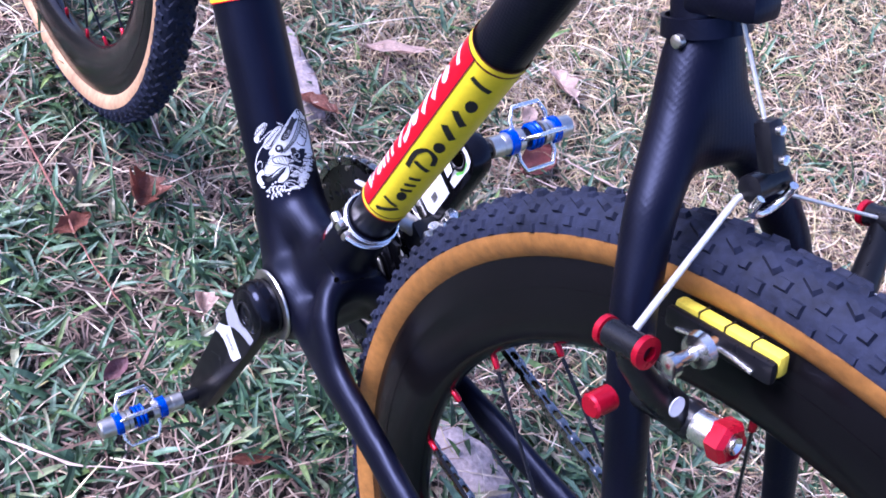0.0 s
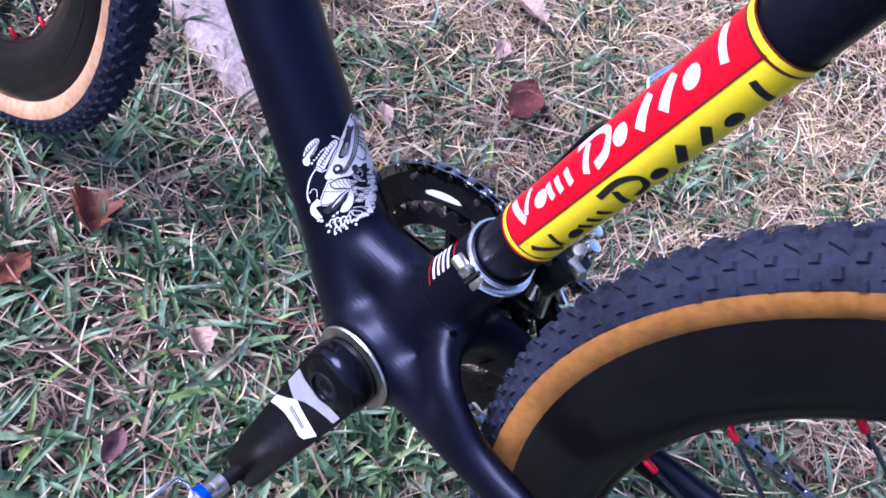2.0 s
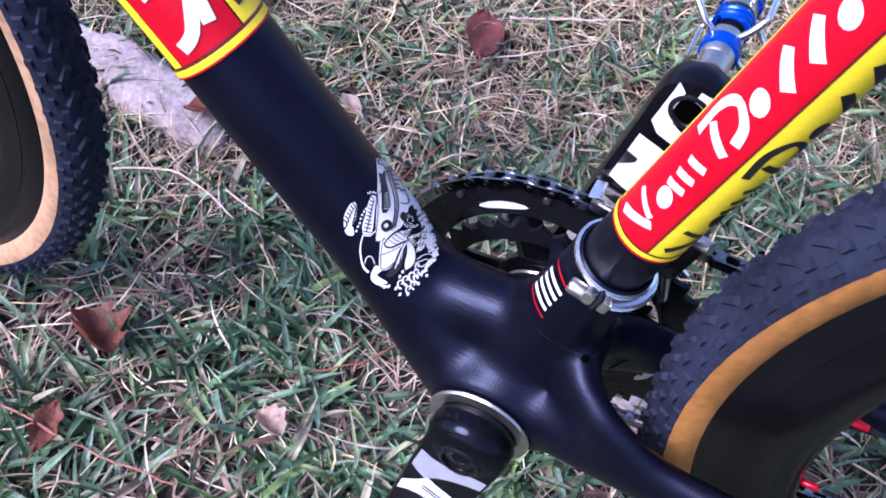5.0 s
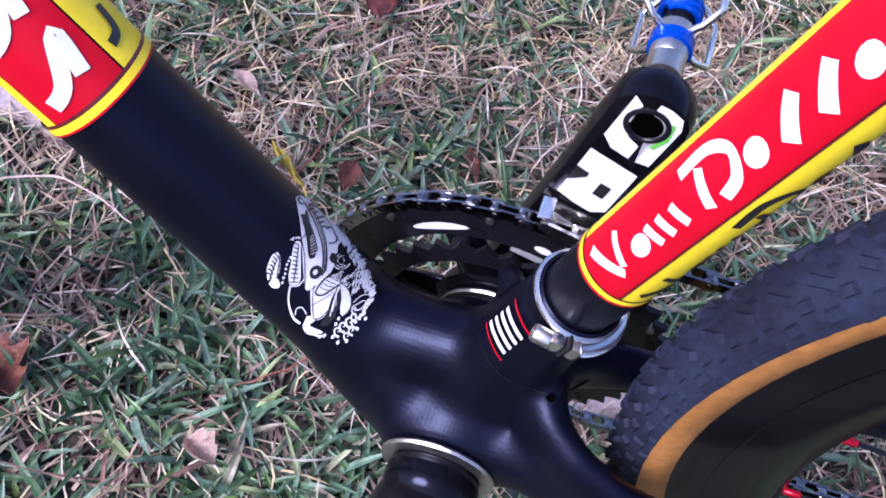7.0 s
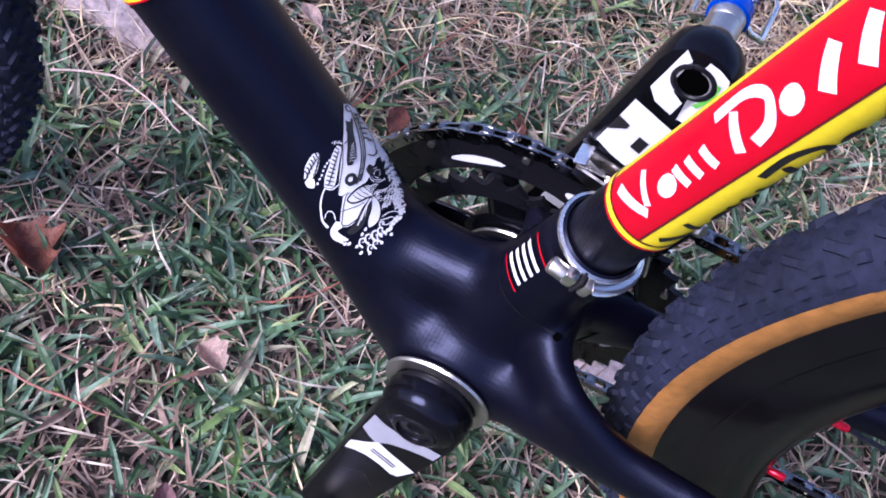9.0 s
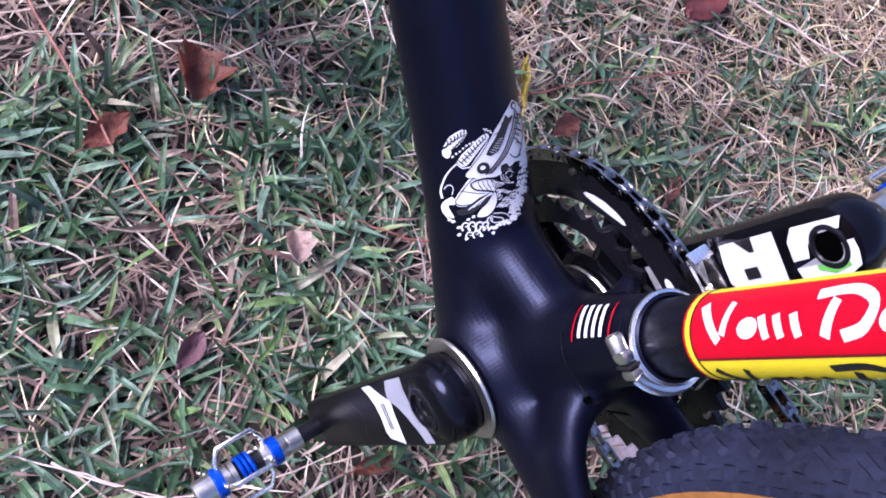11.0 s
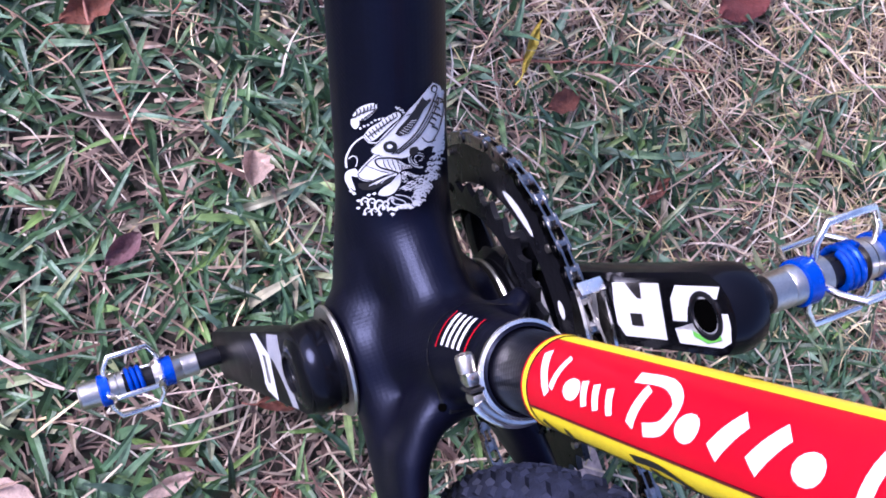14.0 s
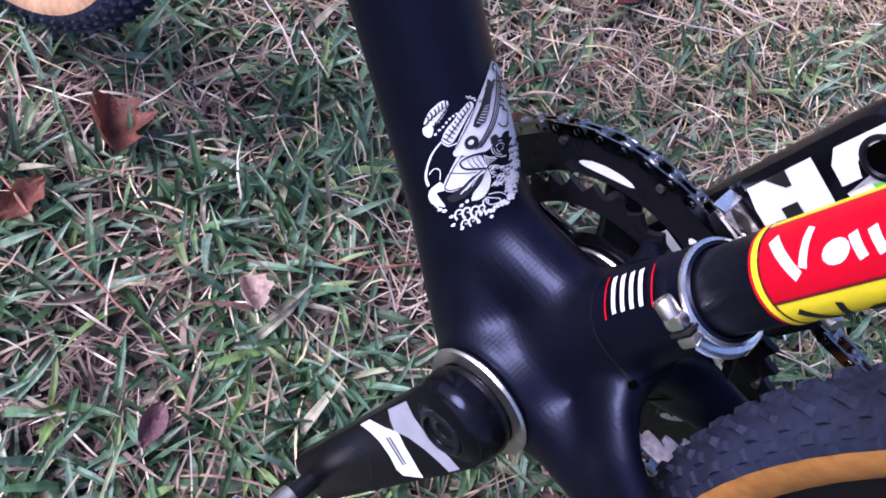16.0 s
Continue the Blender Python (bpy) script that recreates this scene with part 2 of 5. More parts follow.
class Tube:
    """A straight tube; its skin is addressed by s along it and phi round it: 0 faces the bike's left, 90 the front."""

    def __init__(self, foot, angle, radius, taper=0.0):
        self.foot, self.u = Vector(foot), Vector((0, math.cos(radians(angle)), math.sin(radians(angle))))
        self.f = self.u.cross(X)
        if self.f.y < 0:
            self.f = -self.f
        self.r, self.taper, self.hull = radius, taper, None

    def axis(self, s):
        return self.foot + self.u * s

    def skin(self, s, phi, off=0.0):
        n = -X * math.cos(radians(phi)) + self.f * math.sin(radians(phi))
        if self.hull:
            hit = self.hull.ray_cast(self.axis(s) + n * 0.06, -n, 0.06)[0]
            if hit is not None:
                return hit + n * off
        return self.axis(s) + n * (self.r + self.taper * s + off)

    def patch(self, s0, s1, p0, p1, off, ns=2, np_=None, bm=None, thick=0.0):
        """A rectangular skin patch."""
        bm = bm or bmesh.new()
        np_ = np_ or max(2, int(abs(p1 - p0) / 7))
        g = [[bm.verts.new(self.skin(s0 + (s1 - s0) * i / ns, p0 + (p1 - p0) * j / np_, off)) for j in range(np_ + 1)] for i in range(ns + 1)]
        for i in range(ns):
            for j in range(np_):
                bm.faces.new((g[i][j], g[i + 1][j], g[i + 1][j + 1], g[i][j + 1]))
        return bm

    def stroke(self, line, width, off, bm=None, taper=None, steps=5):
        """A painted stroke on the skin: line of (s, h) metres along and round, smoothed; width in metres."""
        bm = bm or bmesh.new()
        pts = smooth_line([Vector((a, b, 0)) for a, b in line], steps)
        prev = None
        for i, p in enumerate(pts):
            d = (pts[min(i + 1, len(pts) - 1)] - pts[max(i - 1, 0)]).normalized()
            side = Vector((-d.y, d.x, 0))
            w = width * (taper[0] + (taper[1] - taper[0]) * i / (len(pts) - 1) if taper else 1) / 2
            row = []
            for k in (-1, 0, 1):
                q = p + side * w * k
                row.append(bm.verts.new(self.skin(q.x, math.degrees(q.y / self.r), off)))
            if prev:
                for k in range(2):
                    bm.faces.new((prev[k], row[k], row[k + 1], prev[k + 1]))
            prev = row
        return bm

    def blob(self, line, off, bm=None, fill=7):
        """A filled closed shape on the skin, fanned from its middle in rings; line of (s, h) in metres."""
        bm = bm or bmesh.new()
        mid = sum((Vector((a, b)) for a, b in line), Vector((0, 0))) / len(line)
        rings = []
        for k in range(1, 4):
            rings.append([bm.verts.new(self.skin(*(lambda q: (q.x, math.degrees(q.y / self.r)))(mid.lerp(Vector(p), k / 3)), off)) for p in line])
        c = bm.verts.new(self.skin(mid.x, math.degrees(mid.y / self.r), off))
        n = len(line)
        for i in range(n):
            bm.faces.new((c, rings[0][i], rings[0][(i + 1) % n]))
            for a, b in zip(rings, rings[1:]):
                bm.faces.new((a[i], b[i], b[(i + 1) % n], a[(i + 1) % n]))
        return bm


def smooth_line(pts, steps):
    """Catmull-Rom through the points."""
    if len(pts) < 3:
        return [pts[0].lerp(pts[-1], k / steps) for k in range(steps + 1)]
    out = []
    for i in range(len(pts) - 1):
        a, b, c, d = pts[max(i - 1, 0)], pts[i], pts[i + 1], pts[min(i + 2, len(pts) - 1)]
        for k in range(steps):
            t = k / steps
            out.append(0.5 * (2 * b + (c - a) * t + (2 * a - 5 * b + 4 * c - d) * t * t + (3 * b - a - 3 * c + d) * t ** 3))
    out.append(pts[-1].copy())
    return out


def oval(cx, cy, a, b, n=14, turn=0.0, wob=0.0):
    c, s = math.cos(turn), math.sin(turn)
    out = []
    for k in range(n):
        t = 2 * math.pi * k / n
        w = 1 + wob * math.sin(5 * t + cx * 900)
        x, y = a * w * math.cos(t), b * w * math.sin(t)
        out.append((cx + x * c - y * s, cy + x * s + y * c))
    return out

# ---- ground ----
REAR, FRONT = Vector((0, -0.418, 0.348)), Vector((0, 0.62, 0.348))


def ground_height(x, y):
    """Low lawn bumps, with firm ground under both tyres."""
    z = -0.014 + 0.006 * np.sin(5.1 * x + 1.3) * np.cos(4.3 * y) + 0.003 * np.sin(17 * x + 3) * np.sin(15 * y + 1)
    for c in (REAR, FRONT):
        k = np.exp(-((x - c.x) ** 2 + (y - c.y) ** 2) / 0.008)
        z = z * (1 - k) + 0.0055 * k
    return z


def make_ground():
    near = np.linspace(-3, 3, 121)
    ring = np.array([4.0, 8, 20, 60, 200, 700, 2500])
    line = np.concatenate([-ring[::-1], near, ring])
    gx, gy = np.meshgrid(line, line, indexing="ij")
    gz = ground_height(gx, gy) + np.where(np.maximum(abs(gx), abs(gy)) > 3, 0.02 * np.sin(gx) * np.cos(gy), 0)
    n = len(line)
    idx = np.arange(n * n).reshape(n, n)
    faces = np.stack([idx[:-1, :-1], idx[1:, :-1], idx[1:, 1:], idx[:-1, 1:]], -1).reshape(-1, 4)
    me = bpy.data.meshes.new("ground")
    me.from_pydata(np.stack([gx, gy, gz], -1).reshape(-1, 3).tolist(), [], faces.tolist())
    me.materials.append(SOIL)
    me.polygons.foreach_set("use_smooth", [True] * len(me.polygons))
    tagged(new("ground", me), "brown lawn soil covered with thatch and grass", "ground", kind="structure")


def blades(name, label, mat, rng, base, length, width, rise, curl, lift=0.0, seg=4, twist=0.6, fold=0.0):
    """Many curved ribbons in one mesh. All arguments but the last few are arrays over the blades."""
    n = len(base)
    az = rng.uniform(0, 2 * math.pi, n)
    turn = rng.normal(0, twist, n)
    p = np.zeros((n, 3))
    p[:, :2] = base
    p[:, 2] = ground_height(base[:, 0], base[:, 1]) + lift
    verts, step = [], length / seg
    el = rise.copy()
    for k in range(seg + 1):
        t = k / seg
        side = np.stack([-np.sin(az), np.cos(az), 0.5 * np.sin(turn * 3)], -1)
        side /= np.linalg.norm(side, axis=1, keepdims=True)
        w = width * (0.75 + 0.5 * t) * (1 - t ** 2.6) * 0.5 + 0.0002
        if fold:
            keel = p - np.array([0, 0, 1.0]) * (w * fold)[:, None]
            verts += [p - side * w[:, None], keel, p + side * w[:, None]]
        else:
            verts += [p - side * w[:, None], p + side * w[:, None]]
        az = az + turn / seg
        p = p + step[:, None] * np.stack([np.cos(el) * np.cos(az), np.cos(el) * np.sin(az), np.sin(el)], -1)
        el = el - curl / seg
        floor = ground_height(p[:, 0], p[:, 1]) + lift * 0.6 + 0.002
        p[:, 2] = np.maximum(p[:, 2], floor)
    v = np.stack(verts, 1)
    c = 3 if fold else 2
    m = c * (seg + 1)
    quad = np.array([[c * k + j, c * k + j + 1, c * k + c + j + 1, c * k + c + j] for k in range(seg) for j in range(c - 1)])
    faces = (np.arange(n)[:, None, None] * m + quad).reshape(-1, 4)
    me = bpy.data.meshes.new(name)
    me.vertices.add(n * m)
    me.vertices.foreach_set("co", v.reshape(-1))
    me.loops.add(faces.size)
    me.loops.foreach_set("vertex_index", faces.reshape(-1).astype(np.int32))
    me.polygons.add(len(faces))
    me.polygons.foreach_set("loop_start", np.arange(0, faces.size, 4, dtype=np.int32))
    me.polygons.foreach_set("use_smooth", np.full(len(faces), not fold))
    me.materials.append(mat)
    me.update()
    me.validate()
    return tagged(new(name, me), label, "grass", kind="stuff")


def scatter(rng, n, keep):
    """Points over the seen lawn, thinner away from the bicycle; keep(x, y) gives the share that stays."""
    q = np.stack([rng.uniform(-0.8, 1.9, n), rng.uniform(-0.8, 1.45, n)], -1)
    x, y = q.T
    share = np.where((x > -0.36) & (x < 0.95) & (y > -0.45) & (y < 0.75), 1.0, 0.62) * np.clip((1.2 - lawn_reach(x, y)) / 0.4, 0, 1)
    share = share * np.where(on_stone(x, y), 0.4, 1.0)
    return q[rng.uniform(0, 1, n) < share * keep(x, y)]


STONES = ((0.268, 0.505, 0.25, 0.075, radians(80)), (0.172, -0.102, 0.14, 0.06, radians(-70)))


def on_stone(x, y):
    """True over the flat stones, where little grass grows."""
    hit = np.zeros(len(x), bool)
    for cx, cy, length, width, turn in STONES:
        a, b = (x - cx) * math.cos(turn) + (y - cy) * math.sin(turn), (y - cy) * math.cos(turn) - (x - cx) * math.sin(turn)
        hit |= (2 * a / length) ** 2 + (2 * b / width) ** 2 < 0.95
    return hit


def lawn_reach(x, y):
    """Distance from the middle of the near lawn, 1 at its edge."""
    return np.hypot((x - 0.55) / 1.15, (y - 0.32) / 0.95)


def patchy(x, y, k=9.0, a=0.0):
    return 0.5 + 0.25 * (np.sin(k * x + 2 * np.sin(0.7 * k * y + a)) + np.sin(k * 1.3 * y + 1.7 * np.sin(k * 0.6 * x + a)))


def dryness(x, y):
    """0 on the green side of the lawn, 1 on the parched side."""
    return 1 / (1 + np.exp(-(x * 0.95 + y * 0.4 - 0.5) * 6))


def make_lawn():
    rng = np.random.default_rng(5)
    U = rng.uniform
    # browner lawn for x < 0; the sparser, darker mix also puts shade there
    brown_dim = lambda x: 1 / (1 + np.exp((x + 0.01) * 14))
    lush = lambda x, y: (1 - 0.35 * brown_dim(x)) * np.clip(1.7 * patchy(x, y, 21) - 0.28 + 0.25 * (patchy(x, y, 5, 1) - 0.5), 0.1, 1)
    b = scatter(rng, 42000, lambda x, y: (1 - 0.78 * dryness(x, y)) * lush(x, y))
    b = (b[:, None] + rng.normal(0, 0.007, (len(b), 4, 2))).reshape(-1, 2)
    n = len(b)
    blades("green_grass", "short green lawn grass with broad lying blades", BLADE, rng, b, U(0.022, 0.07, n), 0.0032 + 0.0062 * U(0, 1, n) ** 1.2, U(0.15, 1.15, n), U(0.3, 1.6, n), twist=0.3, fold=0.35)
    b = scatter(rng, 84000, lambda x, y: (0.17 - 0.06 * brown_dim(x) + 0.83 * np.clip(2.5 * dryness(x, y), 0, 1)) * (1.15 - 0.75 * lush(x, y)))
    n = len(b)
    blades("dry_straw", "dry tan straw and dead stems in the lawn", STRAW, rng, b, U(0.02, 0.09, n), U(0.0008, 0.0022, n), U(0.0, 0.7, n), U(0.1, 1.1, n), 0.006, 5, 0.75)
    b = scatter(rng, 76000, lambda x, y: (0.75 - 0.2 * dryness(x, y) + 0.2 * brown_dim(x)) * (1.2 - 0.8 * lush(x, y)))
    n = len(b)
    blades("dead_grass", "withered brown grass blades lying flat", THATCH, rng, b, U(0.014, 0.05, n), 0.001 + 0.004 * U(0, 1, n) ** 2, U(0.0, 0.6, n), U(0.2, 1.2, n), 0.003, 3, 0.9)
    b = scatter(rng, 88000, lambda x, y: dryness(x, y) ** 1.3)
    n = len(b)
    blades("parched_grass", "pale parched grass tangled over the lawn", PALE_STRAW, rng, b, U(0.02, 0.075, n), U(0.0008, 0.002, n), U(0.0, 0.9, n), U(0.2, 1.8, n), 0.008, 5, 1.1)
    # the wider lawn grows coarser outwards
    reach, way = 0.86 * 9 ** U(0, 1, 125000), U(0, 2 * math.pi, 125000)
    far = np.stack([0.55 + 1.15 * reach * np.cos(way), 0.32 + 0.95 * reach * np.sin(way)], -1)
    wild = np.clip(dryness(far[:, 0], far[:, 1]) * 0.6 + 0.5 * patchy(far[:, 0], far[:, 1], 2.1), 0, 1)
    pick = U(0, 1, len(far)) < wild
    n = int(pick.sum())
    coarse = reach[pick] ** 0.85
    blades("far_dry_grass", "coarse dry grass over the wider lawn", STRAW, rng, far[pick], U(0.04, 0.1, n) * coarse, U(0.003, 0.006, n) * coarse, U(0.0, 0.8, n), U(0.2, 1.4, n), 0.004, 3, 0.8)
    n = int((~pick).sum())
    coarse = reach[~pick] ** 0.85
    blades("far_green_grass", "coarse green grass over the wider lawn", BLADE, rng, far[~pick], U(0.04, 0.09, n) * coarse, U(0.005, 0.010, n) * coarse, U(0.1, 0.9, n), U(0.3, 1.5, n), 0.0, 3, 0.4)
    b = scatter(rng, 420, lambda x, y: 0.5 + 0 * x)
    n = len(b)
    blades("long_stem", "long pale runner stems lying across the grass", STRAW, rng, b, U(0.08, 0.2, n), U(0.0014, 0.0024, n), U(0.05, 0.3, n), U(0.1, 0.5, n), 0.02, 8, 0.8)


make_ground()
make_lawn()


def make_stone(name, label, cx, cy, length, width, turn, seed):
    """A low weathered slab half sunk in the lawn."""
    r = random.Random(seed)
    bm = bmesh.new()
    rings = []
    n = 28
    wob = [1 + r.uniform(-0.22, 0.22) for _ in range(n)]
    for k, (f, z) in enumerate(((1.0, -0.02), (0.97, 0.0), (0.86, 0.009), (0.6, 0.012), (0.3, 0.013), (0.05, 0.013))):
        row = []
        for i in range(n):
            a = 2 * math.pi * i / n
            w = 0.5 * (wob[i] + wob[i - 1]) * f
            x, y = length / 2 * w * math.cos(a), width / 2 * w * math.sin(a)
            c, s = math.cos(turn), math.sin(turn)
            row.append(bm.verts.new((cx + x * c - y * s, cy + x * s + y * c, z + 0.004 * noise.noise((x * 40 + seed, y * 40, 0)))))
        rings.append(row)
    ring_faces(bm, rings)
    ob = new(name, mesh_of(name, bm, STONE))
    return tagged(ob, label, "stone")


make_stone("flat_stone", "pinkish grey weathered flat stone sunk in the lawn", *STONES[0], 3)
make_stone("flat_stone", "small pinkish grey stone showing through the grass", *STONES[1], 8)


def make_leaf(label, mat, x, y, size, turn, aspect=0.6, curl=0.3, lobes=0.0, z=0.012, tilt=0.2, name="fallen_leaf"):
    """A curled fallen leaf with a midrib fold, a stalk and an uneven edge."""
    bm = bmesh.new()
    nu, nv = 12, 6
    grid = []
    for i in range(nu + 1):
        u = i / nu
        half = aspect / 2 * math.sin(math.pi * min(1, u * 0.96 + 0.02)) ** 0.75
        half *= 1 + lobes * math.sin(u * 19 + size * 400)
        row = []
        for j in range(nv + 1):
            v = 2 * j / nv - 1
            px, py = (u - 0.5), v * half
            pz = curl * (v * v * half * 0.9 + 0.5 * (u - 0.5) ** 2) + 0.03 * math.sin(9 * u + 4 * v)
            row.append(bm.verts.new((px * size, py * size, pz * size)))
        grid.append(row)
    for i in range(nu):
        for j in range(nv):
            bm.faces.new((grid[i][j], grid[i + 1][j], grid[i + 1][j + 1], grid[i][j + 1]))
    top = bmesh.ops.solidify(bm, geom=bm.faces[:], thickness=0.0006)
    sweep([(-0.5 * size, 0, 0.05 * size), (-0.62 * size, 0.02 * size, 0.08 * size), (-0.75 * size, 0.06 * size, 0.05 * size)], 0.0007, 6, bm=bm)
    ob = new(name, mesh_of(name, bm, mat))
    ob.matrix_basis = pose(x, y, z, math.degrees(tilt), math.degrees(tilt) * 0.6, turn)
    return tagged(ob, label, "leaf", "leaves on the lawn")


make_leaf("curled reddish brown oak leaf on the grass", LEAF_BROWN, -0.003, 0.343, 0.060, 60, 0.7, 1.3, 0.32, 0.014, 0.35)
make_leaf("small pale pinkish curled leaf on the grass", LEAF_PALE, -0.005, 0.171, 0.030, 70, 0.8, 1.6, 0.15, 0.022)
make_leaf("smooth dark red leaf lying in dry grass", LEAF_RED, 0.505, 0.222, 0.088, 20, 0.5, 0.4, 0.0, 0.016)
make_leaf("dull pink leaf half hidden in grass", LEAF_MAUVE, -0.113, 0.139, 0.036, 30, 0.5, 1.0, 0.0, 0.01)
make_leaf("small brown leaf on the grass", LEAF_BROWN, 0.281, 0.166, 0.038, 10, 0.55, 0.5, 0.1, 0.014)
make_leaf("bent yellow grass blade standing out", LEAF_YELLOW, 0.265, 0.219, 0.06, 50, 0.16, 0.5, 0.0, 0.02)
make_leaf("broad pale curled leaf on the lawn", LEAF_PALE, -0.234, -0.007, 0.042, 150, 0.5, 0.4, 0.1, 0.012)
make_leaf("long light brown leaf on the grass", LEAF_BROWN, -0.064, -0.092, 0.055, 75, 0.32, 0.4, 0.0, 0.012)
make_leaf("crumpled tan leaf on the grass", LEAF_PALE, -0.13, -0.038, 0.042, 10, 0.3, 0.5, 0.1, 0.012)
make_leaf("rust brown leaf under the crank", LEAF_BROWN, -0.031, -0.006, 0.045, -10, 0.35, 0.4, 0.0, 0.012)
make_leaf("long pale leaf in the dry grass", LEAF_PALE, 0.425, 0.471, 0.085, 150, 0.35, 0.4, 0.0, 0.018)
make_leaf("pale lobed leaf standing in dry grass", LEAF_PALE, 0.635, 0.333, 0.075, 80, 0.5, 0.6, 0.3, 0.018)
make_leaf("small tan leaf in the dry grass", LEAF_PALE, 0.546, 0.298, 0.045, 30, 0.5, 0.5, 0.1, 0.016)
make_leaf("brown leaf in the parched grass", LEAF_BROWN, 0.85, 0.046, 0.055, 60, 0.45, 0.6, 0.2, 0.016)
make_leaf("brown withered leaf beside a stem", LEAF_BROWN, -0.086, 0.33, 0.05, 20, 0.45, 0.6, 0.2, 0.012)
make_leaf("thin rust coloured leaf in the grass", LEAF_BROWN, 0.341, 0.066, 0.04, 25, 0.3, 0.4, 0.0, 0.012)
make_leaf("pale brown leaf beside the stone", LEAF_BROWN, 0.262, 0.405, 0.06, 120, 0.5, 0.6, 0.2, 0.02)
make_leaf("small pale leaf on the grass", LEAF_PALE, 0.343, 0.295, 0.035, 60, 0.5, 0.5, 0.0, 0.014)


def make_stem(label, mat, points, radius, seed, name="dry_stem"):
    """A thin bent stalk lying loosely in the grass, with a few joints."""
    rnd = random.Random(seed)
    line = smooth_line([Vector((x, y, 0.014 + rnd.uniform(-0.003, 0.006))) for x, y in points], 6)
    line = [p + Vector((rnd.uniform(-1, 1), rnd.uniform(-1, 1), rnd.uniform(-0.6, 0.6))) * 0.0012 for p in line]
    radii = [radius * (1.15 - 0.5 * k / len(line)) * (1.35 if k % 5 == 0 else 1) for k in range(len(line))]
    ob = new(name, mesh_of(name, sweep(line, radii, 7), mat))
    return tagged(ob, label, "stem", "dry stems on the lawn")


make_stem("pale dry runner lying over green grass", LEAF_PALE, ((-0.255, 0.131), (-0.217, 0.092), (-0.174, 0.046)), 0.0007, 1)
make_stem("long pale grass runner across the lawn", LEAF_PALE, ((-0.234, 0.111), (-0.177, 0.05), (-0.089, 0.02), (-0.023, 0.018)), 0.0007, 2)
make_stem("thin brown twig lying in the grass", LEAF_BROWN, ((-0.089, 0.492), (-0.088, 0.389), (-0.087, 0.293), (-0.079, 0.212)), 0.0012, 3, "twig")
make_stem("brown bent twig in dry grass", LEAF_BROWN, ((0.245, 0.214), (0.342, 0.191), (0.436, 0.159)), 0.0011, 4, "twig")
make_stem("pale stalk lying in parched grass", LEAF_PALE, ((0.547, 0.208), (0.587, 0.139), (0.619, 0.083)), 0.0011, 5)
make_stem("pale curved stalk among green blades", LEAF_PALE, ((0.151, 0.444), (0.177, 0.386), (0.16, 0.315)), 0.0009, 6)
make_stem("short brown twig below the chainring", LEAF_BROWN, ((0.131, 0.115), (0.093, 0.136), (0.057, 0.172)), 0.001, 7, "twig")
make_stem("pale stalk beside the red leaf", LEAF_PALE, ((0.476, 0.208), (0.515, 0.154), (0.58, 0.098)), 0.0009, 8)

# ---- bicycle ----
bike = thing("bicycle", "matt black carbon cyclocross bicycle with red and yellow panels on lawn", "bicycle")
SEAT = Tube((0, 0.0013, 0.281), 104.63, 0.0168)
DOWN = Tube((0, 0.0318, 0.281), 47.1, 0.0275, -0.0087)


